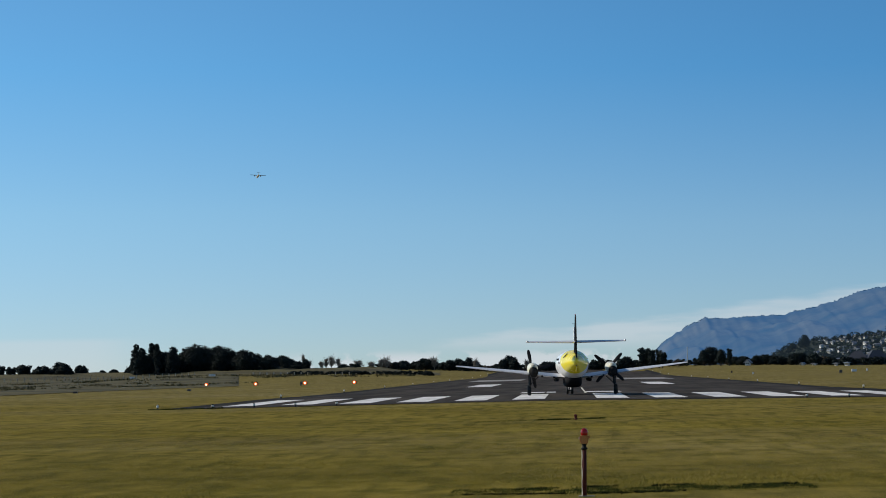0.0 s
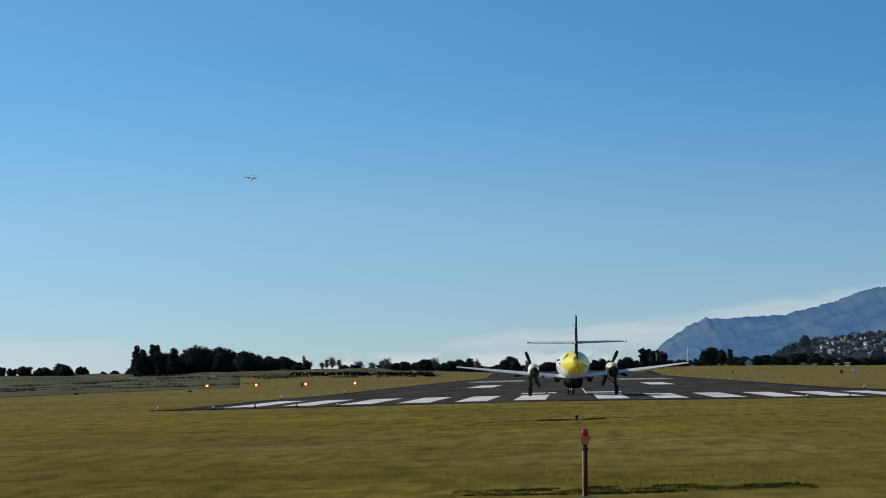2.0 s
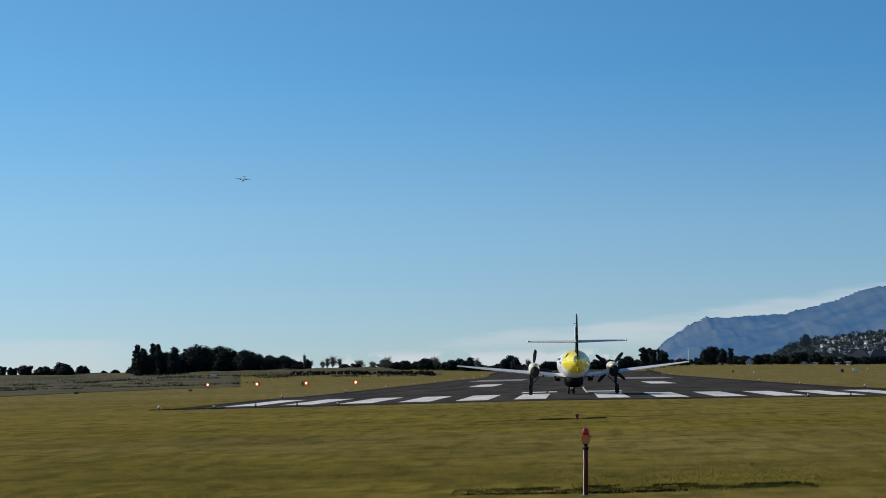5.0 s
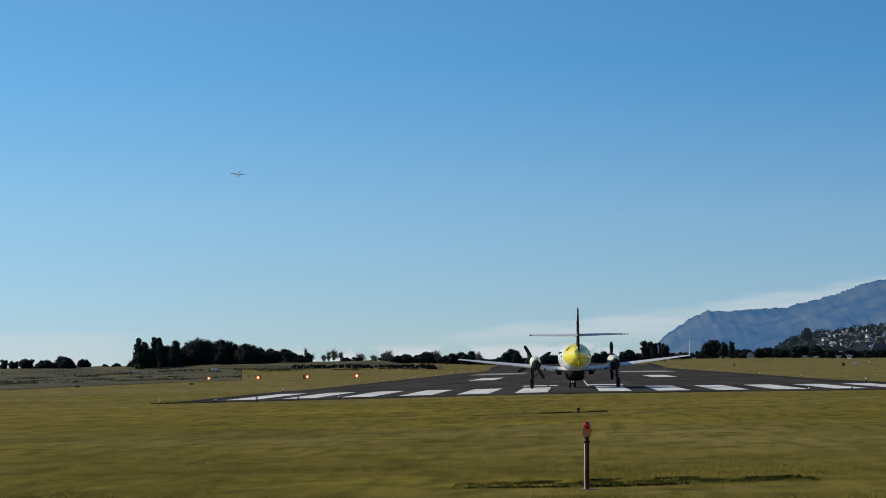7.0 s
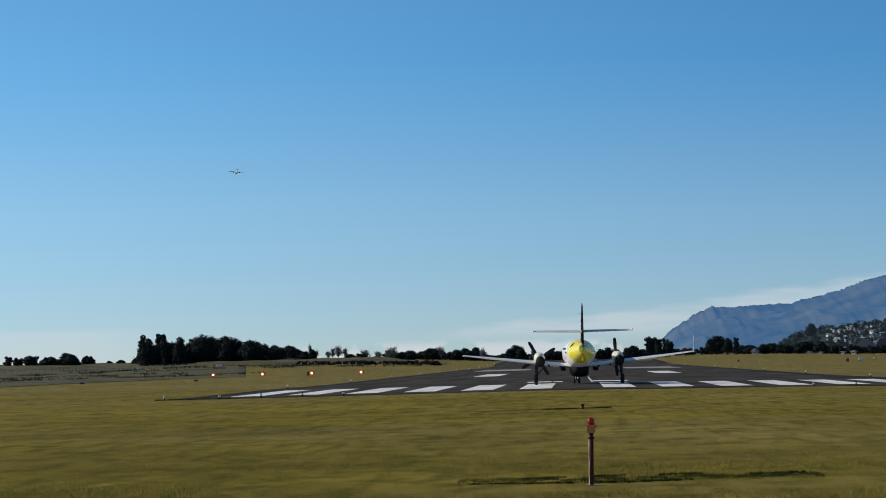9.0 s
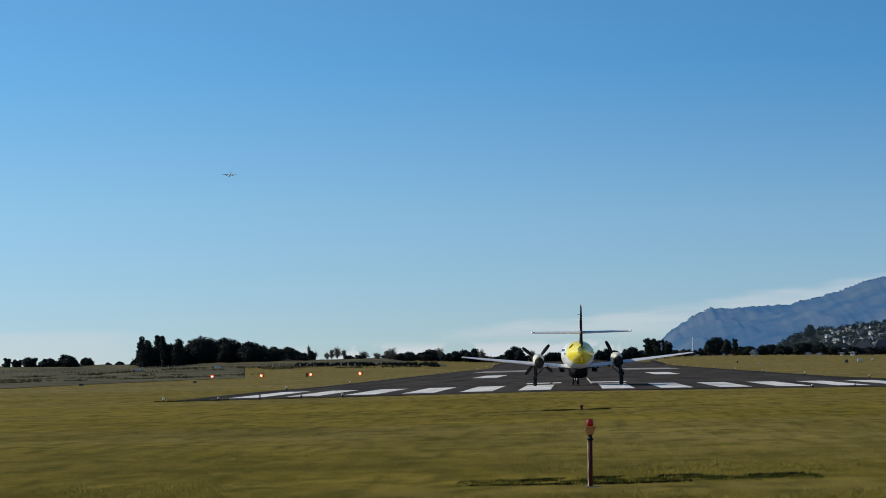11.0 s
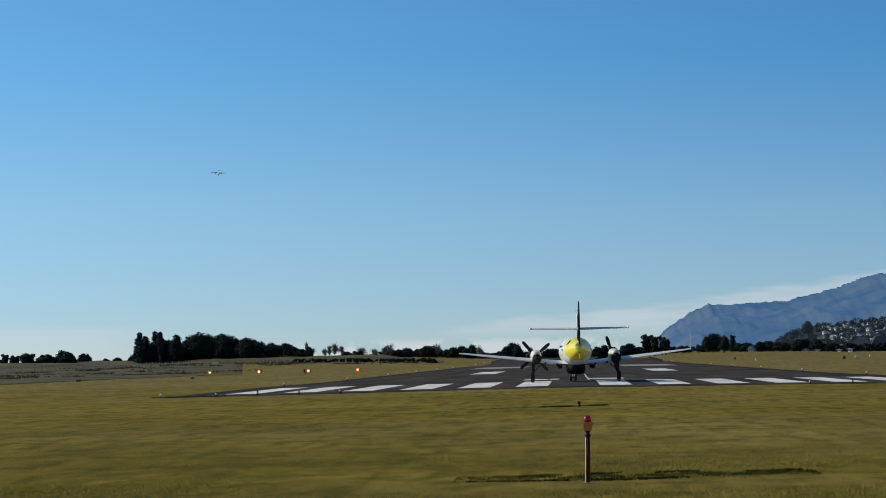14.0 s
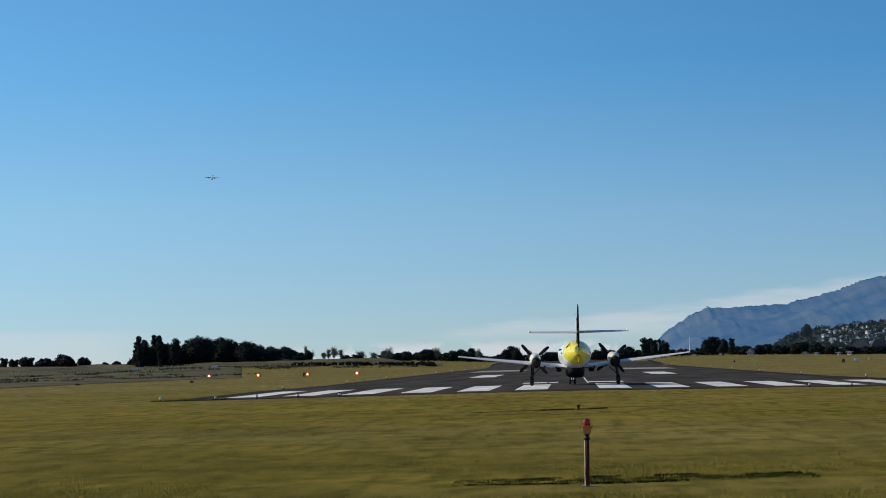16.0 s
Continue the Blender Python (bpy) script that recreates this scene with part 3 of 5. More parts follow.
def propeller(plane, x, z):
    """Four-bladed propeller, a part that turns on the aircraft."""
    prop = part("propeller", loft([ring((0, y, 0), r, r, 16) for y, r in ((-0.12, 0.22), (0.05, 0.22), (0.2, 0.17), (0.36, 0.09), (0.44, 0.02))]), CREAM, plane, "four-bladed propeller with pale spinner", smooth=True)
    prop.matrix_basis = pose(x, 2.72, z)
    for i in range(4):
        rows = []
        for r, c, tw, th in ((0.12, 0.10, 62, 0.07), (0.30, 0.14, 50, 0.05), (0.6, 0.25, 34, 0.035), (0.95, 0.27, 25, 0.025), (1.22, 0.22, 19, 0.02), (1.345, 0.11, 18, 0.014)):
            a = radians(tw)
            rows.append([Vector((u * c / 2 * math.cos(a) + v * th * math.sin(a), u * c / 2 * math.sin(a) * -1 + v * th * math.cos(a), r)) for u, v in ((-1, 0), (-0.5, 0.5), (0.4, 0.5), (1, 0), (0.4, -0.5), (-0.5, -0.5))])
        b = part("blade", loft(rows), BLADE, prop, "black propeller blade")
        b.matrix_basis = pose(0, 0, 0, 0, 90 * i, 0)
    return prop


PLANE_POSE = pose(0.13, 179.3, -0.002, 0, 0, 2.3)
airplane = commuter_plane(PLANE_POSE)
prop_port = propeller(airplane, -2.7, 1.82)
prop_starboard = propeller(airplane, 2.7, 1.82)


# Grey that holds the far wings' backlit shade and some blue haze.
FAR_SHADE = material("shaded_hazy_airliner", (0.09, 0.105, 0.12), 0.7, amount=0.3, scale=0.3, fine=2)


def far_plane():
    """A high-winged turboprop climbing away, far off."""
    p = empty("distant_airplane", pose(-420, 3520, 271.5), "small white high-winged airliner flying far off in clear sky", "airplane")
    part("fuselage", loft([ring((0, y, z), r, r, 14) for y, z, r in ((11.2, -0.3, 0.2), (10, -0.2, 0.9), (8, 0, 1.35), (-3, 0, 1.35), (-8, 0.6, 0.8), (-11, 1.1, 0.2))]), WHITE_GLOSS, p, smooth=True)
    for side in (-1, 1):
        part("wing", loft([airfoil(side * 0.2, 2.3, 3.6, 1.45, 0.22), airfoil(side * 5, 2.0, 3.3, 1.45, 0.22), airfoil(side * 10.8, 1.4, 2.2, 1.6, 0.20)]), FAR_SHADE, p)
        part("engine_nacelle", loft([ring((side * 4.1, y, z), r, r * 1.2, 12) for y, z, r in ((5.0, 1.1, 0.3), (4.2, 1.05, 0.65), (0, 0.9, 0.7), (-3, 1.1, 0.3))]), FAR_SHADE, p, smooth=True)
        part("tailplane", loft([airfoil(side * 0.1, -9.0, 1.9, 3.5, 0.16), airfoil(side * 2.6, -9.3, 1.3, 3.5, 0.14)]), FAR_SHADE, p)
    part("fin", loft([[Vector((v.z, v.y, z)) for v in airfoil(0, lead, c, 0, 0.12)] for z, lead, c in ((0.7, -6.0, 4.6), (2.2, -7.8, 3.0), (3.6, -8.9, 2.1))]), FAR_SHADE, p)
    return p


flyer = far_plane()

# ---- airfield lights and marker posts ----
def marker_post():
    """A tall red obstruction lamp on a post in the grass."""
    x, y = 0.165, 36.9
    p = empty("obstruction_light_post", pose(x, y, ground_z(x, y) - 0.02, 0, 0.9, 0), "red lamp on an orange box atop a rust-red post in grass", "marker light")
    bm = rod((0, 0, 0), (0, 0, 0.688), 0.034, 0.032, 16)
    part("post", bm, POST_PAINT, p, "weathered rust-red post", smooth=True)
    # a ragged pale strip that paints sunlight down the sunny side
    shell = bmesh.new()
    rows = [[shell.verts.new((0.0362 * math.cos(radians(a)), 0.0362 * math.sin(radians(a)), z)) for a in (150, 165, 180, 195, 207 + 5 * math.sin(9 * z), 216 + 7 * math.sin(23 * z))] for z in [0.02 + 0.044 * i for i in range(16)]]
    for low_row, high_row in zip(rows, rows[1:]):
        for i in range(5):
            shell.faces.new((low_row[i], low_row[i + 1], high_row[i + 1], high_row[i]))
    part("sunlit_strip", shell, PALE_EDGE, p, "pale strip painting sunlight down the post's side")
    # one flat slab stands for the small pale stones at the foot
    part("base_stones", box((-0.09, -0.08, -0.02), (0.16, 0.10, 0.040), 0.012), PALE_STONE, p, "flat slab standing for pale stones at the post's foot")
    part("neck", loft_z([(0.685, 0.036), (0.693, 0.048), (0.713, 0.048), (0.721, 0.029), (0.753, 0.029), (0.767, 0.042)]), DARK_METAL, p, smooth=True)
    head = part("lamp_box", box((-0.058, -0.052, 0.766), (0.058, 0.052, 0.888), 0.012), ORANGE_PAINT, p, "orange lamp box")
    part("box_flange", box((-0.066, -0.060, 0.871), (0.066, 0.060, 0.886), 0.005), ORANGE_PAINT, head)
    part("lug", box((-0.078, -0.012, 0.833), (-0.056, 0.012, 0.868), 0.004), PALE_EDGE, head)
    part("lug", box((0.056, -0.012, 0.843), (0.082, 0.012, 0.873), 0.004), ORANGE_PAINT, head)
    part("red_lens", loft_z([(0.887, 0.046), (0.894, 0.050), (0.936, 0.050), (0.961, 0.046), (0.978, 0.034), (0.988, 0.014), (0.990, 0.003)], 20), RED_GLASS, p, "red glass dome", smooth=True)
    return p


def loft_z(rows, count=16):
    """A turned shape round the z axis, from (height, radius) rows."""
    return loft([[Vector((r * math.cos(2 * math.pi * i / count), r * math.sin(2 * math.pi * i / count), z)) for i in range(count)] for z, r in rows])


PALE_STONE = material("pale_weathered_stone", (0.30, 0.27, 0.21), 0.95, amount=0.6, scale=9, fine=40, spec=0.05)
marker_post()


def stub_light(name, label, group, scale=1.0, lens=None):
    p = empty(name, pose(0, 0, 0), label, "runway light", group)
    part("base", loft_z([(-0.05, 0.13 * scale), (0.03, 0.13 * scale), (0.05, 0.10 * scale)], 12), DARK_METAL, p, smooth=True)
    part("stem", loft_z([(0.05, 0.035), (0.16 * scale, 0.035)], 8), DARK_METAL, p)
    part("housing", loft_z([(0.16 * scale, 0.10 * scale), (0.2 * scale, 0.13 * scale), (0.33 * scale, 0.13 * scale), (0.36 * scale, 0.10 * scale)], 12), LAMP_WHITE, p, smooth=True)
    part("lens", loft_z([(0.36 * scale, 0.09 * scale), (0.43 * scale, 0.08 * scale), (0.46 * scale, 0.03 * scale)], 12), lens or GLASS_CLEAR, p, smooth=True)
    return p


GLASS_CLEAR = material("frosted_lamp_glass", (0.7, 0.68, 0.6), 0.15, amount=0.2)


def runway_lights():
    first = stub_light("runway_edge_light", "white elevated lamp beside the runway edge", "runway edge lights", 0.62)
    spots = [(side * 23.85, (149.4 if i == 0 else 153.5 + 60 * i)) for i in range(16) for side in (-1, 1)]
    first.matrix_basis = pose(spots[0][0], spots[0][1], ground_z(*spots[0]))
    for x, y in spots[1:]:
        copy_thing(first, pose(x, y, ground_z(x, y)))
    end = stub_light("threshold_light", "dark stubby lamp at the end of the runway", "threshold lights", 0.55, DARK_METAL)
    k = 0
    for side in (-1, 1):
        for i in range(4):
            m = pose(side * (13.5 + 2.4 * i), 149.8, ground_z(13.5 + 2.4 * i, 149.8))
            if k == 0:
                end.matrix_basis = m
            else:
                copy_thing(end, m)
            k += 1


runway_lights()


def stub_marker():
    p = empty("ground_marker", pose(0.16, 92.3, ground_z(0, 92)), "short brown marker peg in the grass", "marker peg")
    part("peg", loft_z([(-0.02, 0.07), (0.03, 0.07), (0.04, 0.045), (0.11, 0.045), (0.12, 0.065), (0.17, 0.06), (0.19, 0.02)], 12), POST_PAINT, p, smooth=True)
    return p


stub_marker()


def papi_units():
    """Four red approach-slope lamps in a row beside the runway."""
    group = "approach slope lamps"
    p = empty("approach_slope_lamp", pose(0, 0, 0), "lit red approach slope lamp box on short legs", "airfield light", group)
    part("housing", box((-0.45, -0.5, 0.12), (0.45, 0.5, 0.52), 0.05), PAPI_BOX, p)
    for x in (-0.35, 0.35):
        part("leg", rod((x, 0, -0.05), (x, 0, 0.14), 0.04, count=8), STEEL, p)
    # the red disc is widened to draw the lamp's bloom
    lens = part("lens", rod((0, -0.495, 0.31), (0, -0.56, 0.31), 0.30, count=20), LAMP_HALO, p, "glowing red lens widened to hold the lamp's bloom")
    part("bulb_window", rod((0, -0.555, 0.31), (0, -0.585, 0.31), 0.15, count=16), LAMP_GLOW, lens, "bright lamp core")
    for i in range(4):
        x, y = -39.4 - 9.05 * i, 474.0
        m = pose(x, y, ground_z(x, y) - 0.05)
        if i == 0:
            p.matrix_basis = m
        else:
            copy_thing(p, m)


PAPI_BOX = material("orange_lamp_housing", (0.45, 0.14, 0.03), 0.6, amount=0.3)
papi_units()

# ---- trees ----
def crown_points(rng, lobes, count, size, flat=0.75):
    """Small leaf clumps as tilted diamonds, scattered through the outer shell of overlapping lobes."""
    verts, faces = [], []
    total = sum(r * r for *_, r in lobes)
    for cx, cy, cz, r in lobes:
        for _ in range(int(count * r * r / total)):
            u = Vector((rng.gauss(0, 1), rng.gauss(0, 1), rng.gauss(0, 1))).normalized()
            k = r * (0.55 + 0.5 * rng.random() ** 0.6) * (1 + 0.28 * noise.noise(u * 2.3 + Vector((cx, cy, cz))))
            c = Vector((cx, cy, cz)) + Vector((u.x * k, u.y * k, u.z * k * flat))
            s = size * (0.6 + 0.8 * rng.random())
            a = Vector((rng.gauss(0, 1), rng.gauss(0, 1), rng.gauss(0, 1))).normalized()
            b = a.cross(u + Vector((0.01, 0.3, 0.02))).normalized()
            i = len(verts)
            verts += [c + a * s, c + b * s * 0.7, c - a * s * 0.9, c - b * s * 0.6]
            faces.append((i, i + 1, i + 2, i + 3))
    return verts, faces


def tree(x, y, z, height, width, leaf, seed, label, group, name="tree", trunk_share=0.3, density=1.0, shape="round"):
    rng = random.Random(seed)
    t = empty(name, pose(x, y, z), label, "tree" if name != "shrub" else "shrub", group)
    crown_h = height * (1 - trunk_share)
    low = height * trunk_share
    lobes = []
    n = 26 if shape == "cone" else 15
    for i in range(n):
        a = 2.4 * i + rng.random()
        up = (i + 0.5) / n
        r = min(width * 0.5, crown_h * 0.5) * ((0.22 + 0.30 * rng.random()) if shape == "cone" else (0.36 + 0.24 * rng.random()))
        lean = {"cone": 1 - 0.55 * up, "flat": 0.75 + 0.35 * up}.get(shape, math.sqrt(1 - 0.82 * up * up))
        q = max(0.0, width * 0.5 * lean - r * 0.8) * (0.45 + 0.55 * rng.random())
        lobes.append((math.cos(a) * q, math.sin(a) * q, low + r * 0.6 + up * max(0.05, crown_h - 1.4 * r), r))
    lobes.append((0, 0, low + crown_h * 0.42, min(width * 0.36, crown_h * 0.44)))
    # trunk that tapers and limbs that reach into the lobes
    bm = bmesh.new()
    base_r = 0.035 * height + 0.06
    rod((0, 0, -0.4), (rng.uniform(-0.2, 0.2), 0, height * trunk_share + 0.25 * crown_h), base_r, base_r * 0.55, 8, bm)
    trunk = part("trunk", bm, BARK, t)
    for lx, ly, lz, lr in lobes[:5]:
        part("limb", rod((0, 0, height * trunk_share * 0.8), (lx * 0.9, ly * 0.9, lz), base_r * 0.45, base_r * 0.15, 6), BARK, trunk)
    # a close inner mass of foliage, and fine sprays that fray the outline
    v, f = crown_points(rng, [(a, b, c, r * 0.80) for a, b, c, r in lobes], int(650 * density), 0.035 * min(width, crown_h * 1.5) + 0.14)
    area = min(3.0, max(0.6, width * crown_h / 30))
    v2, f2 = crown_points(rng, [(a, b, c, r * 1.04) for a, b, c, r in lobes], int(2400 * density * area), 0.20)
    f += [tuple(q + len(v) for q in face) for face in f2]
    v += v2
    # the crown reaches its full height and spread
    x0, x1 = min(p.x for p in v), max(p.x for p in v)
    z0, z1 = min(p.z for p in v), max(p.z for p in v)
    bottom = low if trunk_share > 0.04 else -0.1
    kx, kz = width / (x1 - x0), (height - bottom) / (z1 - z0)
    v = [Vector(((p.x - (x0 + x1) / 2) * kx, p.y * kx, bottom + (p.z - z0) * kz)) for p in v]
    mesh_of("crown", v, f, leaf, t)
    return t


def bare_tree(x, y, top, width, seed, label="bare winter tree with pale upright twigs", group="trees behind the airfield"):
    rng = random.Random(seed)
    z = ground_z(x, y) - 0.1
    height = top - z
    t = empty("bare_tree", pose(x, y, z), label, "tree", group)
    trunk = part("trunk", rod((0, 0, -0.4), (0, 0, height * 0.6), 0.02 * height, 0.01 * height, 7), PALE_BARK, t)
    bm = bmesh.new()
    for i in range(110):
        h = height * (0.15 + 0.55 * rng.random())
        a = rng.random() * 6.283
        out = width * 0.5 * (0.3 + 0.7 * rng.random())
        top = min(height * 0.95, h + height * (0.15 + 0.22 * rng.random()))
        mid = Vector((math.cos(a) * out * 0.6, math.sin(a) * out * 0.6, (h + top) / 2))
        rod((0, 0, h), mid, 0.045, 0.035, 4, bm)
        for _ in range(2):
            rod(mid, (math.cos(a) * out + rng.gauss(0, 0.3), math.sin(a) * out + rng.gauss(0, 0.3), top + rng.gauss(0, 0.4)), 0.035, 0.015, 3, bm)
    part("twigs", bm, PALE_BARK, t)
    lobes = [(rng.gauss(0, width * 0.16), rng.gauss(0, width * 0.16), height * rng.uniform(0.45, 0.85), width * 0.3) for _ in range(5)]
    v, f = crown_points(rng, lobes, 420, 0.16)
    mesh_of("twig_ends", v, f, PALE_TWIG, t)
    return t


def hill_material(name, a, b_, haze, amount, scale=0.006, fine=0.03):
    """Forest and pasture kilometres off: the air's blue haze is painted on as emission."""
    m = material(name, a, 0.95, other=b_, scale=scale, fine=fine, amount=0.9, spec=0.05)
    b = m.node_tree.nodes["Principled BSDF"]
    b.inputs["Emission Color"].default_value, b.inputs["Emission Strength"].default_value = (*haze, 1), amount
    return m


# The third colour is painted haze that slopes and leaves give off.
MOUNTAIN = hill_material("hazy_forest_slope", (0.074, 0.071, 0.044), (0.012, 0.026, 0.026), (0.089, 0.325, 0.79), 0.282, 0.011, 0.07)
HILLSIDE = hill_material("hazy_suburban_bush_slope", (0.038, 0.040, 0.024), (0.014, 0.020, 0.013), (0.16, 0.26, 0.42), 0.05)
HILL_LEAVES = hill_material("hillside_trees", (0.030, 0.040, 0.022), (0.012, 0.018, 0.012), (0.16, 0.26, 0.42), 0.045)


FAR_GROUP = "trees behind the airfield"


def tree_row(rows, y, leaf, label, base_seed, name="tree", base=(), **how):
    """rows: x, height of the top, width. Each stands on the ground, or at the base height given for it."""
    for i, (x, top, w) in enumerate(rows):
        yy = y + 10 * math.sin(i * 2.3)
        z = base[i] if base else ground_z(x, yy) - 0.1
        tree(x, yy, z, max(0.8, top - z), w, leaf, base_seed + i, label, FAR_GROUP, name, **how)


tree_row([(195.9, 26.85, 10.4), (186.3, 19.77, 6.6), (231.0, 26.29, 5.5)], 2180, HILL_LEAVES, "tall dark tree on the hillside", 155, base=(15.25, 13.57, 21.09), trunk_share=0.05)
tree_row([(-168.1, 4.0, 2.6), (-166.4, 5.3, 3.7), (-165.4, 5.62, 2.6), (-163.0, 5.57, 3.3), (-161.1, 5.87, 4.4), (-160.0, 5.01, 2.2)], 760, LEAF_DARK, "dark windswept evergreen tree on the field edge", 100, trunk_share=0.12, shape='flat')
tree_row([(-155.9, 4.43, 3.7), (-154.9, 5.41, 5.3), (-152.9, 5.2, 5.3), (-150.6, 6.48, 5.3), (-148.2, 5.93, 5.3), (-146.1, 6.06, 5.3), (-144.7, 5.37, 4.7), (-151.6, 5.01, 10.5), (-147.6, 4.6, 9.5)], 755, LEAF_DARK, "dark rounded evergreen tree in a low clump on the field edge", 112, trunk_share=0.02)
tree_row([(-162.8, 3.53, 3.3), (-147.3, 3.39, 1.6), (-144.2, 3.84, 2.2), (-142.3, 3.81, 2.7), (-137.8, 3.72, 2.4), (-136.1, 4.02, 3.5), (-134.0, 4.67, 4.6), (-132.5, 4.29, 3.3), (-139.9, 2.73, 6.0)], 780, LEAF_DARK, "low dark shrub on the field edge", 125, name='shrub', trunk_share=0.0)
tree_row([(-123.3, 9.4, 3.3), (-122.2, 9.86, 3.3), (-121.0, 10.8, 2.8), (-119.1, 11.24, 3.8), (-117.3, 9.76, 3.6), (-115.4, 10.85, 2.5), (-113.6, 10.33, 4.1), (-111.8, 9.17, 5.1), (-120.4, 9.19, 6.1), (-116.5, 8.79, 5.6)], 732, LEAF_DARK, "tall feathery conifer at the edge of a stand", 135, trunk_share=0.02)
tree_row([(-122.6, 7.85, 8.8), (-118.3, 8.42, 8.3), (-114.7, 8.83, 6.7), (-111.4, 8.93, 6.7), (-108.9, 10.18, 8.3), (-105.8, 10.77, 9.3), (-102.2, 10.53, 9.3), (-99.9, 9.51, 6.7), (-98.6, 7.21, 5.2), (-124.6, 5.77, 6.7), (-107.8, 9.99, 10.4), (-103.8, 10.24, 11.4), (-101.2, 10.02, 10.4), (-120.4, 8.3, 11.4), (-115.8, 8.37, 9.3)], 745, LEAF_DARK, "tall dark evergreen tree in a dense stand", 145, trunk_share=0.02)
tree_row([(-96.6, 8.77, 3.6), (-94.3, 8.73, 6.7), (-92.0, 9.0, 6.7), (-90.4, 7.84, 5.2), (-87.2, 6.64, 4.6), (-85.0, 7.24, 6.2), (-82.9, 7.2, 6.2), (-81.1, 6.52, 4.1), (-93.3, 8.54, 10.3), (-84.1, 6.74, 10.3)], 742, LEAF_DARK, "tall dark evergreen tree in a dense stand", 160, trunk_share=0.02)
tree_row([(-123.7, 5.44, 12.0), (-118.0, 5.65, 13.0), (-112.2, 6.19, 13.0), (-106.4, 6.73, 14.1), (-101.4, 6.3, 10.4), (-94.0, 5.83, 13.0), (-85.8, 5.33, 11.5), (-80.5, 6.05, 4.7), (-78.8, 5.52, 4.7), (-77.3, 5.98, 3.1)], 750, LEAF_DARK, "dark undergrowth at the foot of a tree stand", 175, name='shrub', trunk_share=0.0)
tree_row([(-66.2, 4.3, 4.8), (-64.0, 4.43, 5.8), (-62.5, 3.57, 3.7), (-59.6, 3.18, 4.2), (-58.1, 3.31, 3.2)], 760, LEAF_DARK, "dark clump of evergreen scrub on a low bank", 190, name='shrub', trunk_share=0.0)
tree_row([(-57.8, 5.04, 3.6), (-55.9, 5.56, 5.4), (-54.4, 4.78, 3.6), (-51.4, 5.1, 6.6), (-49.1, 5.43, 5.4), (-47.3, 6.14, 7.2), (-45.2, 5.35, 4.2), (-41.3, 4.71, 5.4), (-39.4, 5.42, 6.0), (-37.0, 5.93, 5.4), (-34.9, 4.95, 4.2), (-33.4, 6.23, 4.8)], 860, LEAF_DARK, "dark rounded evergreen tree beyond the runway", 200, trunk_share=0.02)
tree_row([(-31.5, 4.91, 4.8), (-44.4, 4.42, 4.8), (-60.6, 4.93, 6.1), (-28.4, 3.34, 4.8), (17.0, 4.89, 4.8), (35.8, 4.13, 4.2), (54.2, 5.08, 4.8), (84.1, 4.48, 5.4)], 870, LEAF_BROWN, "brown winter tree beyond the airfield", 220, trunk_share=0.03)
tree_row([(-64.9, 4.48, 9.3), (-58.7, 3.96, 9.3), (-52.3, 4.03, 10.5), (-45.5, 3.51, 11.1), (-38.7, 3.95, 11.1), (-31.9, 3.62, 9.3), (-26.1, 3.32, 9.3), (-21.3, 3.61, 10.5), (-14.5, 3.47, 10.5), (-7.7, 3.34, 11.1), (-1.0, 3.59, 11.1), (5.8, 3.64, 11.1), (12.5, 3.9, 11.1), (18.3, 3.97, 9.3), (24.1, 4.43, 10.5), (29.9, 4.7, 10.5)], 890, LEAF_DARK, "dark hedge of shrubs along the far boundary", 235, name='shrub', trunk_share=0.0)
tree_row([(-21.9, 5.46, 4.8), (-20.0, 6.55, 7.2), (-18.2, 5.57, 4.2), (-24.4, 3.82, 4.2), (-12.6, 3.77, 4.8), (-8.1, 4.43, 5.4), (-6.2, 4.39, 4.8), (8.1, 4.67, 4.8), (10.3, 5.19, 4.2), (12.9, 4.57, 5.4), (16.7, 4.87, 4.2), (19.0, 5.58, 5.4)], 865, LEAF_DARK, "dark rounded evergreen tree beyond the runway", 255, trunk_share=0.04)
tree_row([(22.7, 7.85, 2.8), (24.2, 8.18, 4.0), (25.6, 7.61, 3.2), (28.5, 7.55, 2.8), (29.5, 6.81, 3.2), (50.0, 7.3, 2.4)], 830, LEAF_DARK, "broad dark spreading tree beyond the airfield", 270, trunk_share=0.1, shape='flat')
tree_row([(42.9, 7.12, 4.6), (45.1, 8.16, 7.6), (47.6, 7.2, 4.4)], 835, LEAF_DARK, "broad dome-crowned dark tree beyond the airfield", 280, trunk_share=0.1)
tree_row([(33.3, 4.41, 6.1), (37.5, 4.51, 6.1), (41.9, 4.61, 6.7), (46.3, 4.72, 7.3), (51.0, 4.81, 7.3), (55.7, 4.91, 6.1), (63.7, 4.37, 8.0), (69.0, 4.45, 8.0), (74.1, 4.54, 8.0), (86.4, 4.1, 8.0), (92.0, 3.99, 8.0), (99.6, 4.02, 9.2), (104.3, 4.12, 6.1)], 880, LEAF_DARK, "dark hedge of shrubs along the far boundary", 290, name='shrub', trunk_share=0.0)
tree_row([(55.3, 4.56, 4.1), (57.0, 4.9, 4.7), (59.4, 5.21, 5.3), (61.5, 4.62, 4.7), (63.5, 5.31, 5.9), (66.3, 4.89, 6.5), (68.8, 4.66, 5.3), (71.0, 5.16, 3.5), (72.8, 5.49, 5.9), (75.4, 5.99, 7.1), (77.9, 5.75, 5.9), (79.3, 4.81, 3.5), (84.8, 4.16, 5.9), (87.5, 4.1, 4.7)], 845, LEAF_DARK, "dark evergreen tree beside the far houses", 310, trunk_share=0.02)
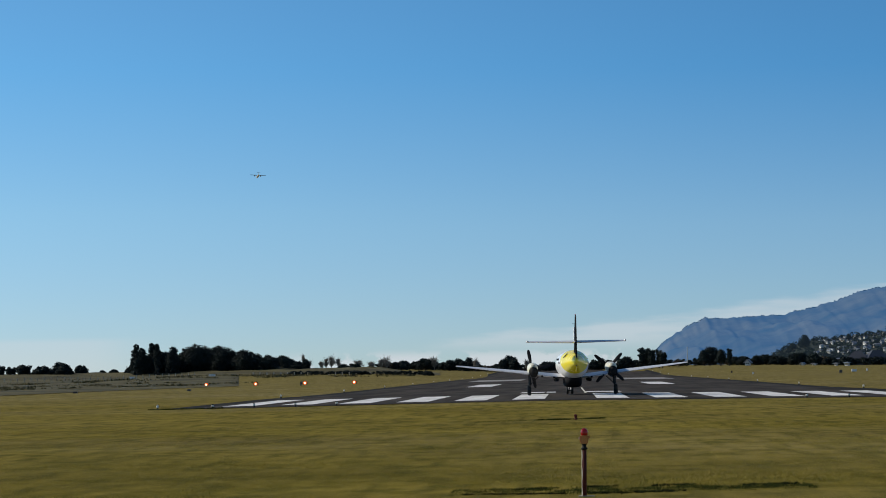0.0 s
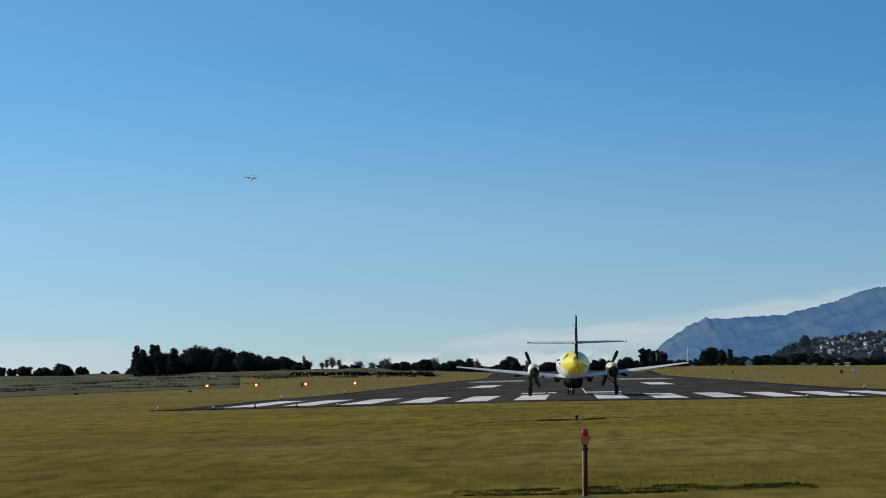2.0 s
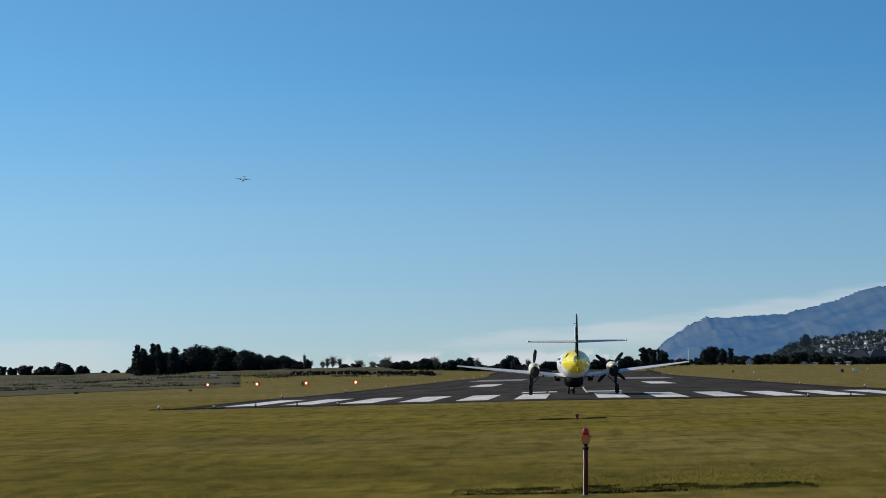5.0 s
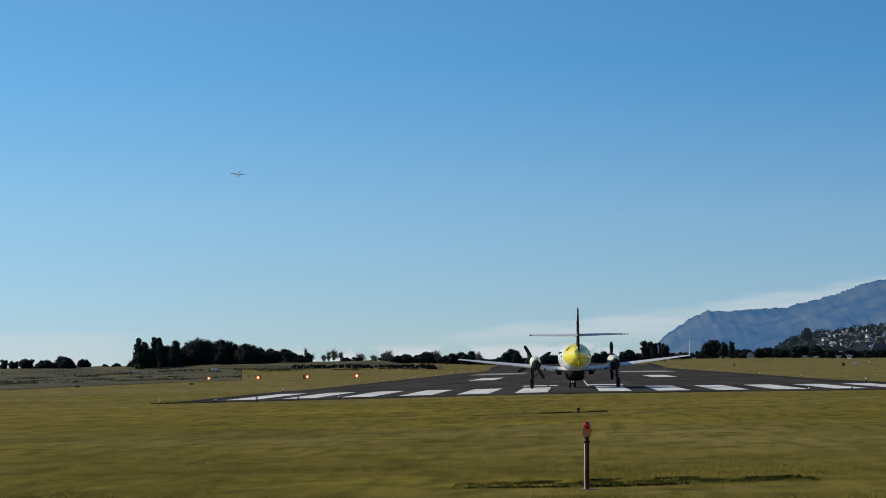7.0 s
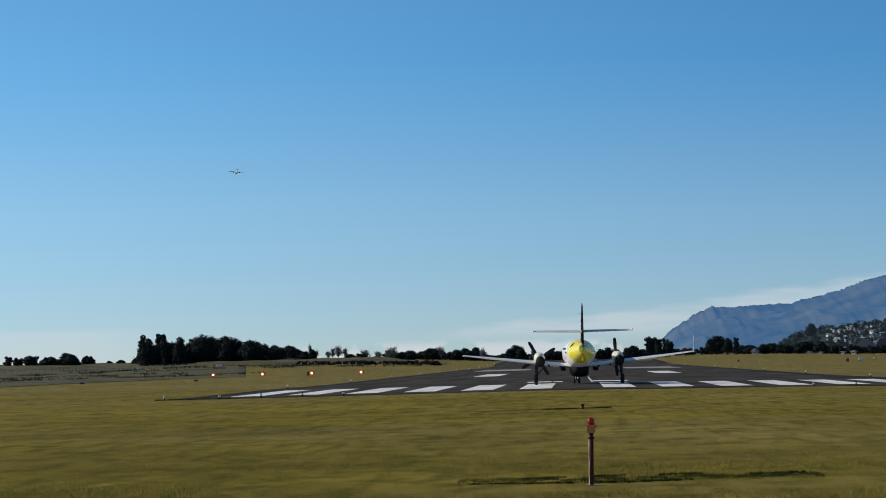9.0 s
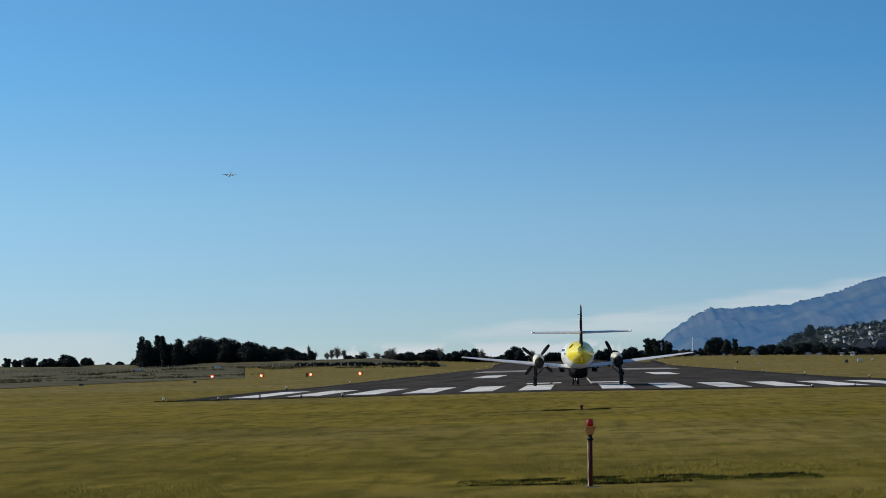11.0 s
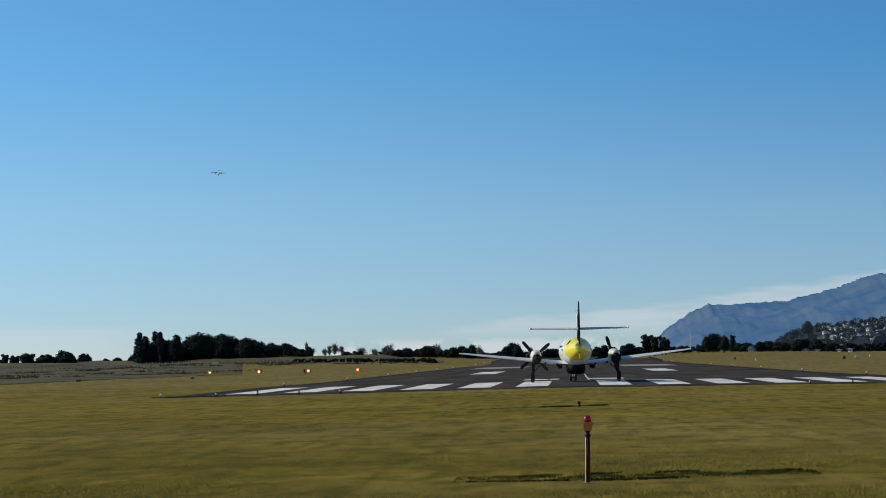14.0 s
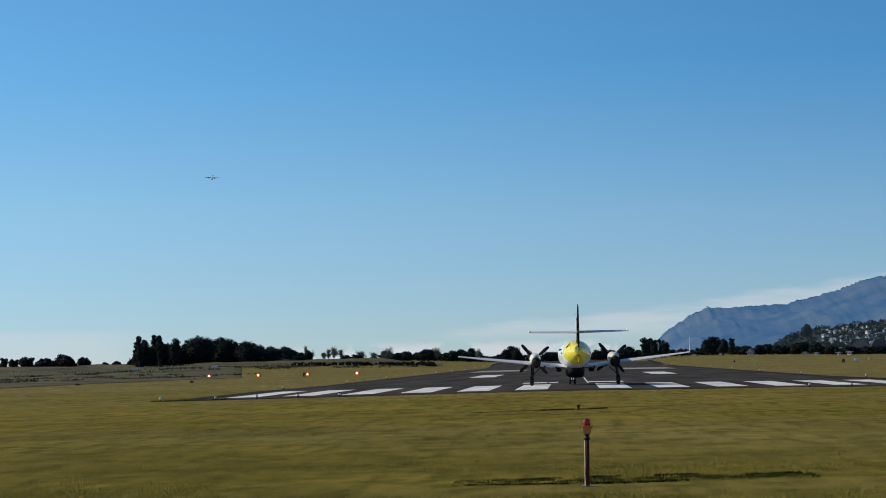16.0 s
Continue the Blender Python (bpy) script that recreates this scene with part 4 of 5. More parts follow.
tree_row([(-73.0, 2.53, 4.8), (-69.6, 2.46, 5.3), (-66.0, 2.39, 5.8), (-62.4, 2.32, 6.2), (-58.6, 2.39, 6.2), (-54.8, 2.32, 5.3), (-50.9, 2.09, 5.3), (-47.3, 2.02, 5.8), (-43.5, 2.09, 6.2), (-39.8, 2.02, 5.8), (-37.1, 1.81, 3.4)], 690, LEAF_DARK, "low dark hedge of scrub along the field", 330, name='shrub', trunk_share=0.0)
bare_tree(-87.4, 850, 7.83, 1.1, 943)
bare_tree(-85.5, 850, 5.94, 2.2, 953)
bare_tree(-81.4, 850, 5.49, 1.7, 975)
bare_tree(-79.9, 850, 6.57, 1.8, 983)
bare_tree(-78.1, 850, 7.46, 2.6, 993)
bare_tree(-75.8, 850, 6.30, 1.8, 1005)
bare_tree(-69.4, 850, 5.80, 3.7, 1040)
bare_tree(-65.1, 850, 5.16, 2.6, 1063)
bare_tree(-61.7, 850, 6.02, 2.0, 1081)
bare_tree(-59.9, 850, 6.72, 3.0, 1091)
bare_tree(-44.3, 850, 6.59, 3.0, 1175)
bare_tree(-30.8, 850, 5.58, 2.6, 1248)
bare_tree(-14.2, 850, 5.06, 1.8, 1338)


# ---- hills ----
def slope_point(crest, depth, y, rough, foot, x, v):
    """The surface of a hill of folded spurs, at x and at the share v of the way up to its crest."""
    h = float(np.interp(x, [c[0] for c in crest], [c[1] for c in crest]))
    s = min(v, 1.0)
    fold = noise.fractal(Vector((x * 0.0042 * 40 / (rough + 10) + 0.3 * v, v * 1.7, 3.1)), 1.0, 2.1, 5)
    gully = abs(noise.noise(Vector((x * 0.0085 + v * 1.5, v * 0.6, 9.0))))
    bulge = math.sin(math.pi * s)
    z = foot + (h - foot) * s ** 0.8 + (rough * fold - rough * 0.6 * gully) * bulge * min(1, h / 60)
    if v > 1:
        z = h - (v - 1) * 300
    z += noise.noise(Vector((x * 0.05, v * 9, 1.0))) * rough * 0.06 + noise.noise(Vector((x * 0.13, v * 3, 4.0))) * rough * 0.05
    return (x, y + depth * (v - 1) + rough * 2.2 * fold * bulge, z)


def ridge(name, crest, depth, y, mat, label, category, rough, cols=160, rows=26, foot=-4.0):
    """A hill whose crest is given in rows of (x, height)."""
    x0, x1 = crest[0][0], crest[-1][0]
    verts = [slope_point(crest, depth, y, rough, foot, x0 + (x1 - x0) * (i / cols) ** 1.5, j / rows) for j in range(rows + 6) for i in range(cols + 1)]
    k = cols + 1
    faces = [(j * k + i, j * k + i + 1, (j + 1) * k + i + 1, (j + 1) * k + i) for j in range(rows + 5) for i in range(cols)]
    return tagged(mesh_of(name, verts, faces, mat, smooth=True), label, category, kind="structure")


MOUNTAIN_CREST = [(134, -1.1), (149, 26.5), (160, 40.2), (173, 50.9), (186, 59.6), (202, 68.2), (219, 75.8), (226, 80.6), (233, 83.5), (239, 87.3), (245, 84.2), (266, 84.7), (295, 85.1), (325, 87.4), (355, 88.7), (373, 88.3), (390, 92.9), (410, 96.5), (424, 100.1), (444, 105.7), (464, 110.2), (484, 117.7), (504, 125.2), (524, 130.7), (552, 135.1), (584, 142.3), (663, 163.3), (782, 195.3), (978, 210.6), (1270, 184.0), (1752, 153.1)]
HILL_CREST = [(156, -2.5), (172, 7.6), (182, 11.9), (194, 17.6), (204, 20.8), (219, 23.0), (231, 23.7), (246, 25.4), (261, 27.1), (275, 29.2), (301, 36.1), (340, 42.7), (439, 52.9), (585, 54.6)]
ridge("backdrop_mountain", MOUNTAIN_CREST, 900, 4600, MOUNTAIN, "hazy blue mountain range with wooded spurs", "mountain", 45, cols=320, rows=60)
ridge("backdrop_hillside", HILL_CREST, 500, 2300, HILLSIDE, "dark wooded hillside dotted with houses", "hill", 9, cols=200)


def crest_trees():
    """Trees that stand up along the mountain's crest."""
    rng = random.Random(77)
    verts, faces = [], []
    for _ in range(260):
        x = 140 + 440 * rng.random() ** 1.2
        if noise.noise(Vector((x * 0.03, 2.0, 0))) < -0.12:
            continue
        p = slope_point(MOUNTAIN_CREST, 900, 4600, 45, -4.0, x, 1.0)
        r = rng.uniform(0.5, 1.3)
        vv, ff = crown_points(rng, [(p[0], p[1], p[2] + r * 0.5, r), (p[0] + rng.gauss(0, r), p[1], p[2] + r * 0.3, r * 0.8)], 40, 0.6)
        k = len(verts)
        verts += vv
        faces += [tuple(q + k for q in f) for f in ff]
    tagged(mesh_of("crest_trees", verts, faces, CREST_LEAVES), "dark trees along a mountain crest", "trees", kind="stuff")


# Crest trees carry the same painted blue haze as emission.
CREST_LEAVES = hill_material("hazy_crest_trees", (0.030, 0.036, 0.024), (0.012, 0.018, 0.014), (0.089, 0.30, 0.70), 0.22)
crest_trees()


# ---- houses ----
def house(m, w, d, h, roof_h, wall_mat, roof_mat, label, group, seed, windows=2, name="house"):
    """A gabled house: walls, two roof slopes, windows with panes, a door."""
    rng = random.Random(seed)
    t = empty(name, m, label, "house", group)
    bm = bmesh.new()
    pts = [(-w / 2, -0.8), (w / 2, -0.8), (w / 2, h), (0, h + roof_h), (-w / 2, h)] if rng.random() < 0.5 else [(-w / 2, -0.8), (w / 2, -0.8), (w / 2, h), (-w / 2, h)]
    gable = len(pts) == 5
    loft([[Vector((x, y, z)) for x, z in pts] for y in (-d / 2, d / 2)], bm)
    wall = part("wall", bm, wall_mat, t)
    if gable:
        for s in (-1, 1):
            a, b = Vector((s * (w / 2 + 0.4), 0, h - 0.3)), Vector((0, 0, h + roof_h + 0.06))
            n = Vector((s * roof_h, 0, w / 2)).normalized() * 0.16
            part("roof", loft([[p + Vector((0, y, 0)) for p in (a, b, b + n, a + n)] for y in (-d / 2 - 0.4, d / 2 + 0.4)]), roof_mat, t)
    else:
        part("roof", loft([[Vector((x, y, z)) for x, y in ((-ww, -dd), (ww, -dd), (ww, dd), (-ww, dd))] for z, ww, dd in ((h - 0.05, w / 2 + 0.4, d / 2 + 0.4), (h + 0.12, w / 2 + 0.4, d / 2 + 0.4), (h + roof_h, w * 0.18, d * 0.06))]), roof_mat, t)
    for i in range(windows):
        x, q = -w / 2 + w * (i + 0.7) / (windows + 0.4), min(0.75, 0.16 * w)
        win = part("window", box((x - q, -d / 2 - 0.07, h * 0.38), (x + q, -d / 2 + 0.02, h * 0.82)), MAST_STEEL, t)
        part("pane", box((x - 0.86 * q, -d / 2 - 0.09, h * 0.41), (x + 0.86 * q, -d / 2 - 0.05, h * 0.79)), WINDOW_GLASS, win)
    return t


def hillside_houses():
    rng = random.Random(44)
    walls = (HOUSE_WHITE, HOUSE_WHITE, HOUSE_CREAM, HOUSE_GREY)
    roofs = (ROOF_GREY, ROOF_DARK, ROOF_GREY, HOUSE_GREY)
    words = ("white", "white", "cream", "grey")
    x0 = HILL_CREST[2][0]
    made = 0
    for j in range(9):
        for i in range(26):
            x = x0 + 10 + (i + rng.uniform(-0.45, 0.45)) * 4.5
            v = 0.30 + 0.075 * j + rng.uniform(-0.03, 0.03)
            if rng.random() < 0.42 or x < x0 + 9 + 60 * abs(v - 0.62):
                continue
            p = slope_point(HILL_CREST, 500, 2300, 9, -4.0, x, v)
            k = rng.randrange(4)
            w = rng.uniform(1.8, 3.9)
            house(pose(p[0], p[1], p[2] + 0.6, 0, 0, rng.uniform(-78, -30)), w, rng.uniform(2.4, 4), rng.uniform(1.1, 2.1), rng.uniform(0.4, 0.8), walls[k], roofs[rng.randrange(4)],
                  words[k] + " suburban house among trees on a hillside", "hillside houses", made, windows=2)
            made += 1


def hillside_trees():
    """Garden trees and bush that cover the hill between the houses."""
    rng = random.Random(45)
    verts, faces = [], []
    x0 = HILL_CREST[1][0]
    for _ in range(900):
        x, v = x0 + rng.random() * 230, rng.random() ** 0.8
        p = slope_point(HILL_CREST, 500, 2300, 9, -4.0, x, v)
        r = rng.uniform(1.2, 2.9)
        vv, ff = crown_points(rng, [(p[0], p[1], p[2] + r * 0.8, r), (p[0] + rng.gauss(0, r), p[1], p[2] + r * 0.5, r * 0.7)], 60, 0.6)
        k = len(verts)
        verts += vv
        faces += [tuple(q + k for q in f) for f in ff]
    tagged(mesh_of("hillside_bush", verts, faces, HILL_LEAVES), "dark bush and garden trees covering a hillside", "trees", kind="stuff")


hillside_houses()
hillside_trees()
house(pose(56.3, 828, ground_z(56.3, 828), 0, 0, -20), 1.5, 1.6, 1.0, 0.85, HOUSE_WHITE, ROOF_GREY, "small white house with a steep gable", "houses by the airfield", 1)
for hx, hw, hh, hr, hseed in ((73.6, 0.9, 0.5, 0.2, 21), (77.2, 0.8, 0.5, 0.2, 22), (84.1, 0.8, 0.7, 0.25, 23), (87.5, 1.2, 0.9, 0.35, 24)):
    house(pose(hx, 828, ground_z(hx, 828), 0, 0, -35), hw, 1.0, hh, hr, HOUSE_WHITE, ROOF_GREY, "small white shed by the airfield boundary hedge", "houses by the airfield", hseed)
house(pose(91.6, 890, 1.22, 0, 0, 8), 6.6, 5.3, 1.0, 1.3, DARK_WALL, ROOF_DARK, "low dark-roofed house by the airfield boundary", "houses by the airfield", 3)
house(pose(86.9, 870, 1.29, 0, 0, 4), 2.6, 2.1, 0.9, 0.6, DARK_WALL, ROOF_GREY, "small dark house by the airfield boundary", "houses by the airfield", 4)
house(pose(99.4, 905, 1.28, 0, 0, -10), 6.7, 5.4, 2.1, 2.6, DARK_WALL, ROOF_DARK, "large dark-roofed house by the airfield boundary", "houses by the airfield", 5)
house(pose(105.6, 905, 1.15, 0, 0, 12), 7.1, 5.7, 2.3, 2.8, DARK_WALL, ROOF_DARK, "large dark-roofed house by the airfield boundary", "houses by the airfield", 6)
house(pose(113.3, 905, 0.99, 0, 0, 0), 7.1, 5.7, 1.9, 2.4, DARK_WALL, ROOF_DARK, "large dark-roofed house by the airfield boundary", "houses by the airfield", 7)
house(pose(45.9, 880, 1.60, 0, 0, 3), 3.8, 3.1, 0.6, 0.4, DARK_WALL, ROOF_DARK, "low dark shed by the airfield boundary", "houses by the airfield", 8)
house(pose(-20.1, 900, 1.83, 0, 0, 3), 3.5, 2.8, 1.1, 0.7, HOUSE_WHITE, ROOF_GREY, "white low building beyond the runway", "houses by the airfield", 9)
house(pose(-8.4, 900, 1.78, 0, 0, -3), 3.1, 2.5, 0.9, 0.6, HOUSE_CREAM, ROOF_RED, "cream low building beyond the runway", "houses by the airfield", 10)
house(pose(9.2, 900, 1.61, 0, 0, 6), 2.7, 2.2, 0.9, 0.6, HOUSE_WHITE, ROOF_GREY, "white low building beyond the runway", "houses by the airfield", 11)
house(pose(93.6, 880, 1.36, 0, 0, 6), 1.9, 1.5, 0.8, 0.5, HOUSE_WHITE, ROOF_GREY, "small white cottage by the airfield boundary", "houses by the airfield", 12)
house(pose(-161.6, 748, 1.55, 0, 0, 6), 2.4, 1.8, 0.7, 0.4, HOUSE_WHITE, ROOF_GREY, "small white hut on the field edge", "houses by the airfield", 13)


def mast(x, y, z, height):
    t = empty("pale_mast", pose(x, y, z), "pale slender mast beyond the trees", "mast")
    part("shaft", rod((0, 0, 0), (0, 0, height), 0.30, 0.12, 10), MAST_STEEL, t)
    part("head", rod((0, 0, height), (0, 0, height + 0.5), 0.2, 0.16, 10), MAST_STEEL, t)
    return t


mast(42.7, 950, 1.73, 6.6)


# ---- fences and small airfield boxes ----
def fence(x0, y0, x1, y1, count, height, label, thick=0.075):
    t = empty("post_fence", pose(0, 0, 0), label, "fence", "airfield fences")
    base = None
    for i in range(count):
        u = i / (count - 1)
        x, y = x0 + (x1 - x0) * u, y0 + (y1 - y0) * u
        if base is None:
            base = part("post", box((-thick, -thick, -0.4), (thick, thick, height), 0.02), FENCE_POST, t)
            ob = base
        else:
            ob = new("post", base.data)
            ob.parent = t
        ob.matrix_basis = pose(x, y, ground_z(x, y))
    for h in (0.35, 0.7, 0.95):
        part("wire", rod((x0, y0, ground_z(x0, y0) + height * h), (x1, y1, ground_z(x1, y1) + height * h), 0.012, count=4), STEEL, t)
    return t


FENCE_POST = material("weathered_pale_timber", (0.52, 0.46, 0.36), 0.9, amount=0.5, spec=0.05)


def field_box(x, y, w, h, mat, label, lift=0.0):
    z = ground_z(x, y) + lift
    t = empty("airfield_cabinet", pose(x, y, z), label, "cabinet", "airfield cabinets")
    part("body", box((-w / 2, -0.3, 0.15 if h > 0.6 else -0.05), (w / 2, 0.3, h), 0.03), mat, t)
    for s in (-1, 1) if h > 0.6 else ():
        part("leg", rod((s * w * 0.35, 0, -0.1), (s * w * 0.35, 0, 0.2), 0.05, count=6), STEEL, t)
    return t


fence(-157.3, 640, -95.7, 660, 40, 1.2, "pale posts of a wire fence across scrub")
fence(-83.4, 682, -52.6, 682, 18, 0.75, "stout pale posts of a wire fence before dark shrubs", 0.15)
field_box(-108.4, 640, 1.3, 0.62, HOUSE_WHITE, "white cabinet in rough scrub", 0.30)
field_box(-88.5, 640, 1.6, 0.65, HOUSE_WHITE, "white cabinet in rough scrub", 0.22)
field_box(57.8, 560, 0.61, 0.75, ROOF_DARK, "dark upright cabinet in mown grass")
field_box(65.0, 600, 1.17, 0.72, HOUSE_WHITE, "white cabinet in mown grass")
field_box(70.2, 620, 0.40, 0.65, HOUSE_WHITE, "white marker box in mown grass")
field_box(41.9, 600, 0.36, 0.45, HOUSE_WHITE, "white marker box in mown grass")
field_box(39.5, 640, 0.36, 0.50, ROOF_DARK, "dark marker box in mown grass")
field_box(-44.6, 430, 0.28, 0.70, ROOF_DARK, "thin dark marker in mown grass")
field_box(-50.8, 345, 0.45, 0.20, ROOF_DARK, "low dark pit cover in mown grass")
field_box(-64.2, 335, 0.58, 0.20, ROOF_DARK, "low dark pit cover in mown grass")


# ---- grass blades near the camera, ruts with long grass ----
def blade_material(name, a, b_, c):
    """Blades that differ one from another."""
    m = bpy.data.materials.new(name)
    m.use_nodes = True
    nt = m.node_tree
    n, l = nt.nodes.new, nt.links.new
    b = nt.nodes["Principled BSDF"]
    b.inputs["Roughness"].default_value, b.inputs["Specular IOR Level"].default_value = 0.85, 0.06
    geo, ramp = n("ShaderNodeNewGeometry"), n("ShaderNodeValToRGB")
    ramp.color_ramp.elements[0].color, ramp.color_ramp.elements[1].color = (*a, 1), (*c, 1)
    e = ramp.color_ramp.elements.new(0.55)
    e.color = (*b_, 1)
    l(geo.outputs["Random Per Island"], ramp.inputs["Fac"]), l(ramp.outputs["Color"], b.inputs["Base Color"])
    return m


BLADES = blade_material("grass_blades", (0.190, 0.156, 0.020), (0.285, 0.226, 0.037), (0.40, 0.31, 0.09))
LONG_BLADES = blade_material("long_grass_blades", (0.022, 0.030, 0.006), (0.050, 0.062, 0.010), (0.10, 0.10, 0.02))

# Near-black blades that paint the shade in holes along the rut.
RUT_SHADE_TUFTS = blade_material("rut_shade_tufts", (0.008, 0.010, 0.004), (0.016, 0.020, 0.006), (0.05, 0.05, 0.012))


def blades(name, xs, ys, height, width, mat, label, seed):
    """Upright leaning blades at the given places, as one sheet of triangles."""
    rng = np.random.default_rng(seed)
    k = len(xs)
    h = height * rng.uniform(0.5, 1.25, k)
    w = width * rng.uniform(0.6, 1.3, k)
    a = rng.uniform(0, math.pi, k)
    lean = rng.normal(0, 0.45, (k, 2)) * h[:, None]
    z = np.array([ground_z(float(x), float(y)) + (0.25 if x < -0.1 * y and y > 360 else 0.0) for x, y in zip(xs, ys)]) - 0.01
    v = np.zeros((k, 3, 3))
    v[:, 0] = np.stack([xs - np.cos(a) * w, ys - np.sin(a) * w, z], 1)
    v[:, 1] = np.stack([xs + np.cos(a) * w, ys + np.sin(a) * w, z], 1)
    v[:, 2] = np.stack([xs + lean[:, 0], ys + lean[:, 1], z + h], 1)
    me = bpy.data.meshes.new(name)
    me.vertices.add(3 * k), me.loops.add(3 * k), me.polygons.add(k)
    me.vertices.foreach_set("co", v.reshape(-1))
    me.loops.foreach_set("vertex_index", np.arange(3 * k, dtype=np.int32))
    me.polygons.foreach_set("loop_start", np.arange(0, 3 * k, 3, dtype=np.int32))
    me.update(calc_edges=True)
    me.materials.append(mat)
    return tagged(new(name, me), label, "grass", kind="stuff")


def lawn():
    rng = np.random.default_rng(5)
    k = 620000
    # thinner with distance
    y = 30.5 * (100.0 / 30.5) ** (rng.random(k) ** 1.2)
    x = (rng.random(k) - 0.5) * 0.37 * y + 0.05 * -y
    clump = np.array([noise.noise((float(a) * 1.3, float(b) * 0.5, 0.0)) for a, b in zip(x[::1], y[::1])])
    keep = (clump + rng.normal(0, 0.6, k) > -0.5) & (rng.random(k) > (y - 60) / 40)
    x, y = x[keep], y[keep]
    blades("grass", x, y, 0.026, 0.0065, BLADES, "short olive and straw-coloured winter grass blades", 6)


def ruts():
    rng = np.random.default_rng(8)
    def line(x0, y0, x1, y1, spread, count, height, width, seed, rag=2.6, mat=LONG_BLADES, label="line of longer dark green grass and shade in a shallow rut"):
        t = rng.random(count)
        wave = np.array([noise.noise((float(q) * 7, seed, 0)) for q in t])
        xs, ys = x0 + (x1 - x0) * t, y0 + (y1 - y0) * t + wave * spread + rng.normal(0, spread * 0.35, count)
        keep = np.array([noise.noise((float(q) * rag, seed + 5, float(r) * 2)) for q, r in zip(xs, ys)]) + rng.normal(0, 0.2, count) > -0.06
        blades("long_grass", xs[keep], ys[keep], height, width, mat, label, seed)
    # a broad band of greener grass, and dark tufts as shade in rut holes
    line(-1.8, 38.6, 3.6, 39.2, 1.3, 13000, 0.042, 0.009, 21, 3.2)
    for k, (x0, y0, x1, y1, count) in enumerate(((-1.6, 37.9, -0.1, 37.8, 1300), (-0.9, 39.2, -0.2, 39.7, 500), (0.2, 39.7, 0.7, 39.9, 800), (0.2, 37.7, 1.65, 38.1, 2300), (1.2, 40.0, 1.9, 40.2, 450), (2.6, 39.7, 3.45, 39.9, 1100))):
        line(x0, y0, x1, y1, 0.32, count, 0.040, 0.013, 40 + k, 5.5, RUT_SHADE_TUFTS, "dark tufts standing for shaded holes along a rut")
    # by the peg, dark blades paint the shade of a mown turf step
    line(-3.6, 90.6, 4.8, 98.0, 0.5, 1500, 0.032, 0.016, 23, 1.2)
    line(-1.3, 91.8, 1.2, 93.4, 0.2, 2200, 0.06, 0.02, 26, 1.5)
    line(-24.3, 148.9, -20, 148.9, 0.2, 900, 0.10, 0.02, 24)


lawn()
ruts()


def rough_ground():
    """A low bank of dry scrub and dark weeds beside the field."""
    verts, faces = [], []
    ny, nx = 40, 60
    for j in range(ny + 1):
        for i in range(nx + 1):
            u, v = i / nx, j / ny
            near = 186 + 263 * u
            y = near + (720 - near) * v
            x = y * (-0.30 + (0.172) * u)
            hump = 0.4 * sstep(0.02, 0.3, v) * sstep(0, 0.02, 1 - u) * (0.75 + 0.5 * noise.fractal(Vector((x * 0.05, y * 0.03, 2)), 1, 2, 4))
            verts.append((x, y, ground_z(x, y) + 0.03 + hump))
    k = nx + 1
    for j in range(ny):
        for i in range(nx):
            faces.append((j * k + i, j * k + i + 1, (j + 1) * k + i + 1, (j + 1) * k + i))
    return tagged(mesh_of("rough_ground", verts, faces, SCRUB, smooth=True), "rough strip of dry grey-brown scrub", "scrub", kind="structure")


rough_ground()


def scrub_bank():
    """A low brown bank before the trees."""
    verts, faces = [], []
    ny, nx = 14, 160
    for j in range(ny + 1):
        for i in range(nx + 1):
            u, v = i / nx, j / ny
            y = 695 + 75 * v
            x = y * (-0.30 + 0.25 * u)
            hump = 1.0 * sstep(0, 0.5, v) * sstep(0, 0.1, 1 - u) * (0.7 + 0.6 * noise.fractal(Vector((x * 0.06, y * 0.03, 7)), 1, 2, 4))
            hump += 0.55 * sstep(-90, -82, x) * (1 - sstep(-56, -49, x)) * sstep(0.25, 0.5, v) * (0.8 + 0.4 * noise.noise(Vector((x * 0.25, y * 0.02, 3))))
            verts.append((x, y, ground_z(x, y) + 0.02 + hump))
    k = nx + 1
    for j in range(ny):
        for i in range(nx):
            faces.append((j * k + i, j * k + i + 1, (j + 1) * k + i + 1, (j + 1) * k + i))
    return tagged(mesh_of("scrub_bank", verts, faces, SCRUB, smooth=True), "low bank of dry brown scrub before trees", "scrub", kind="structure")


scrub_bank()


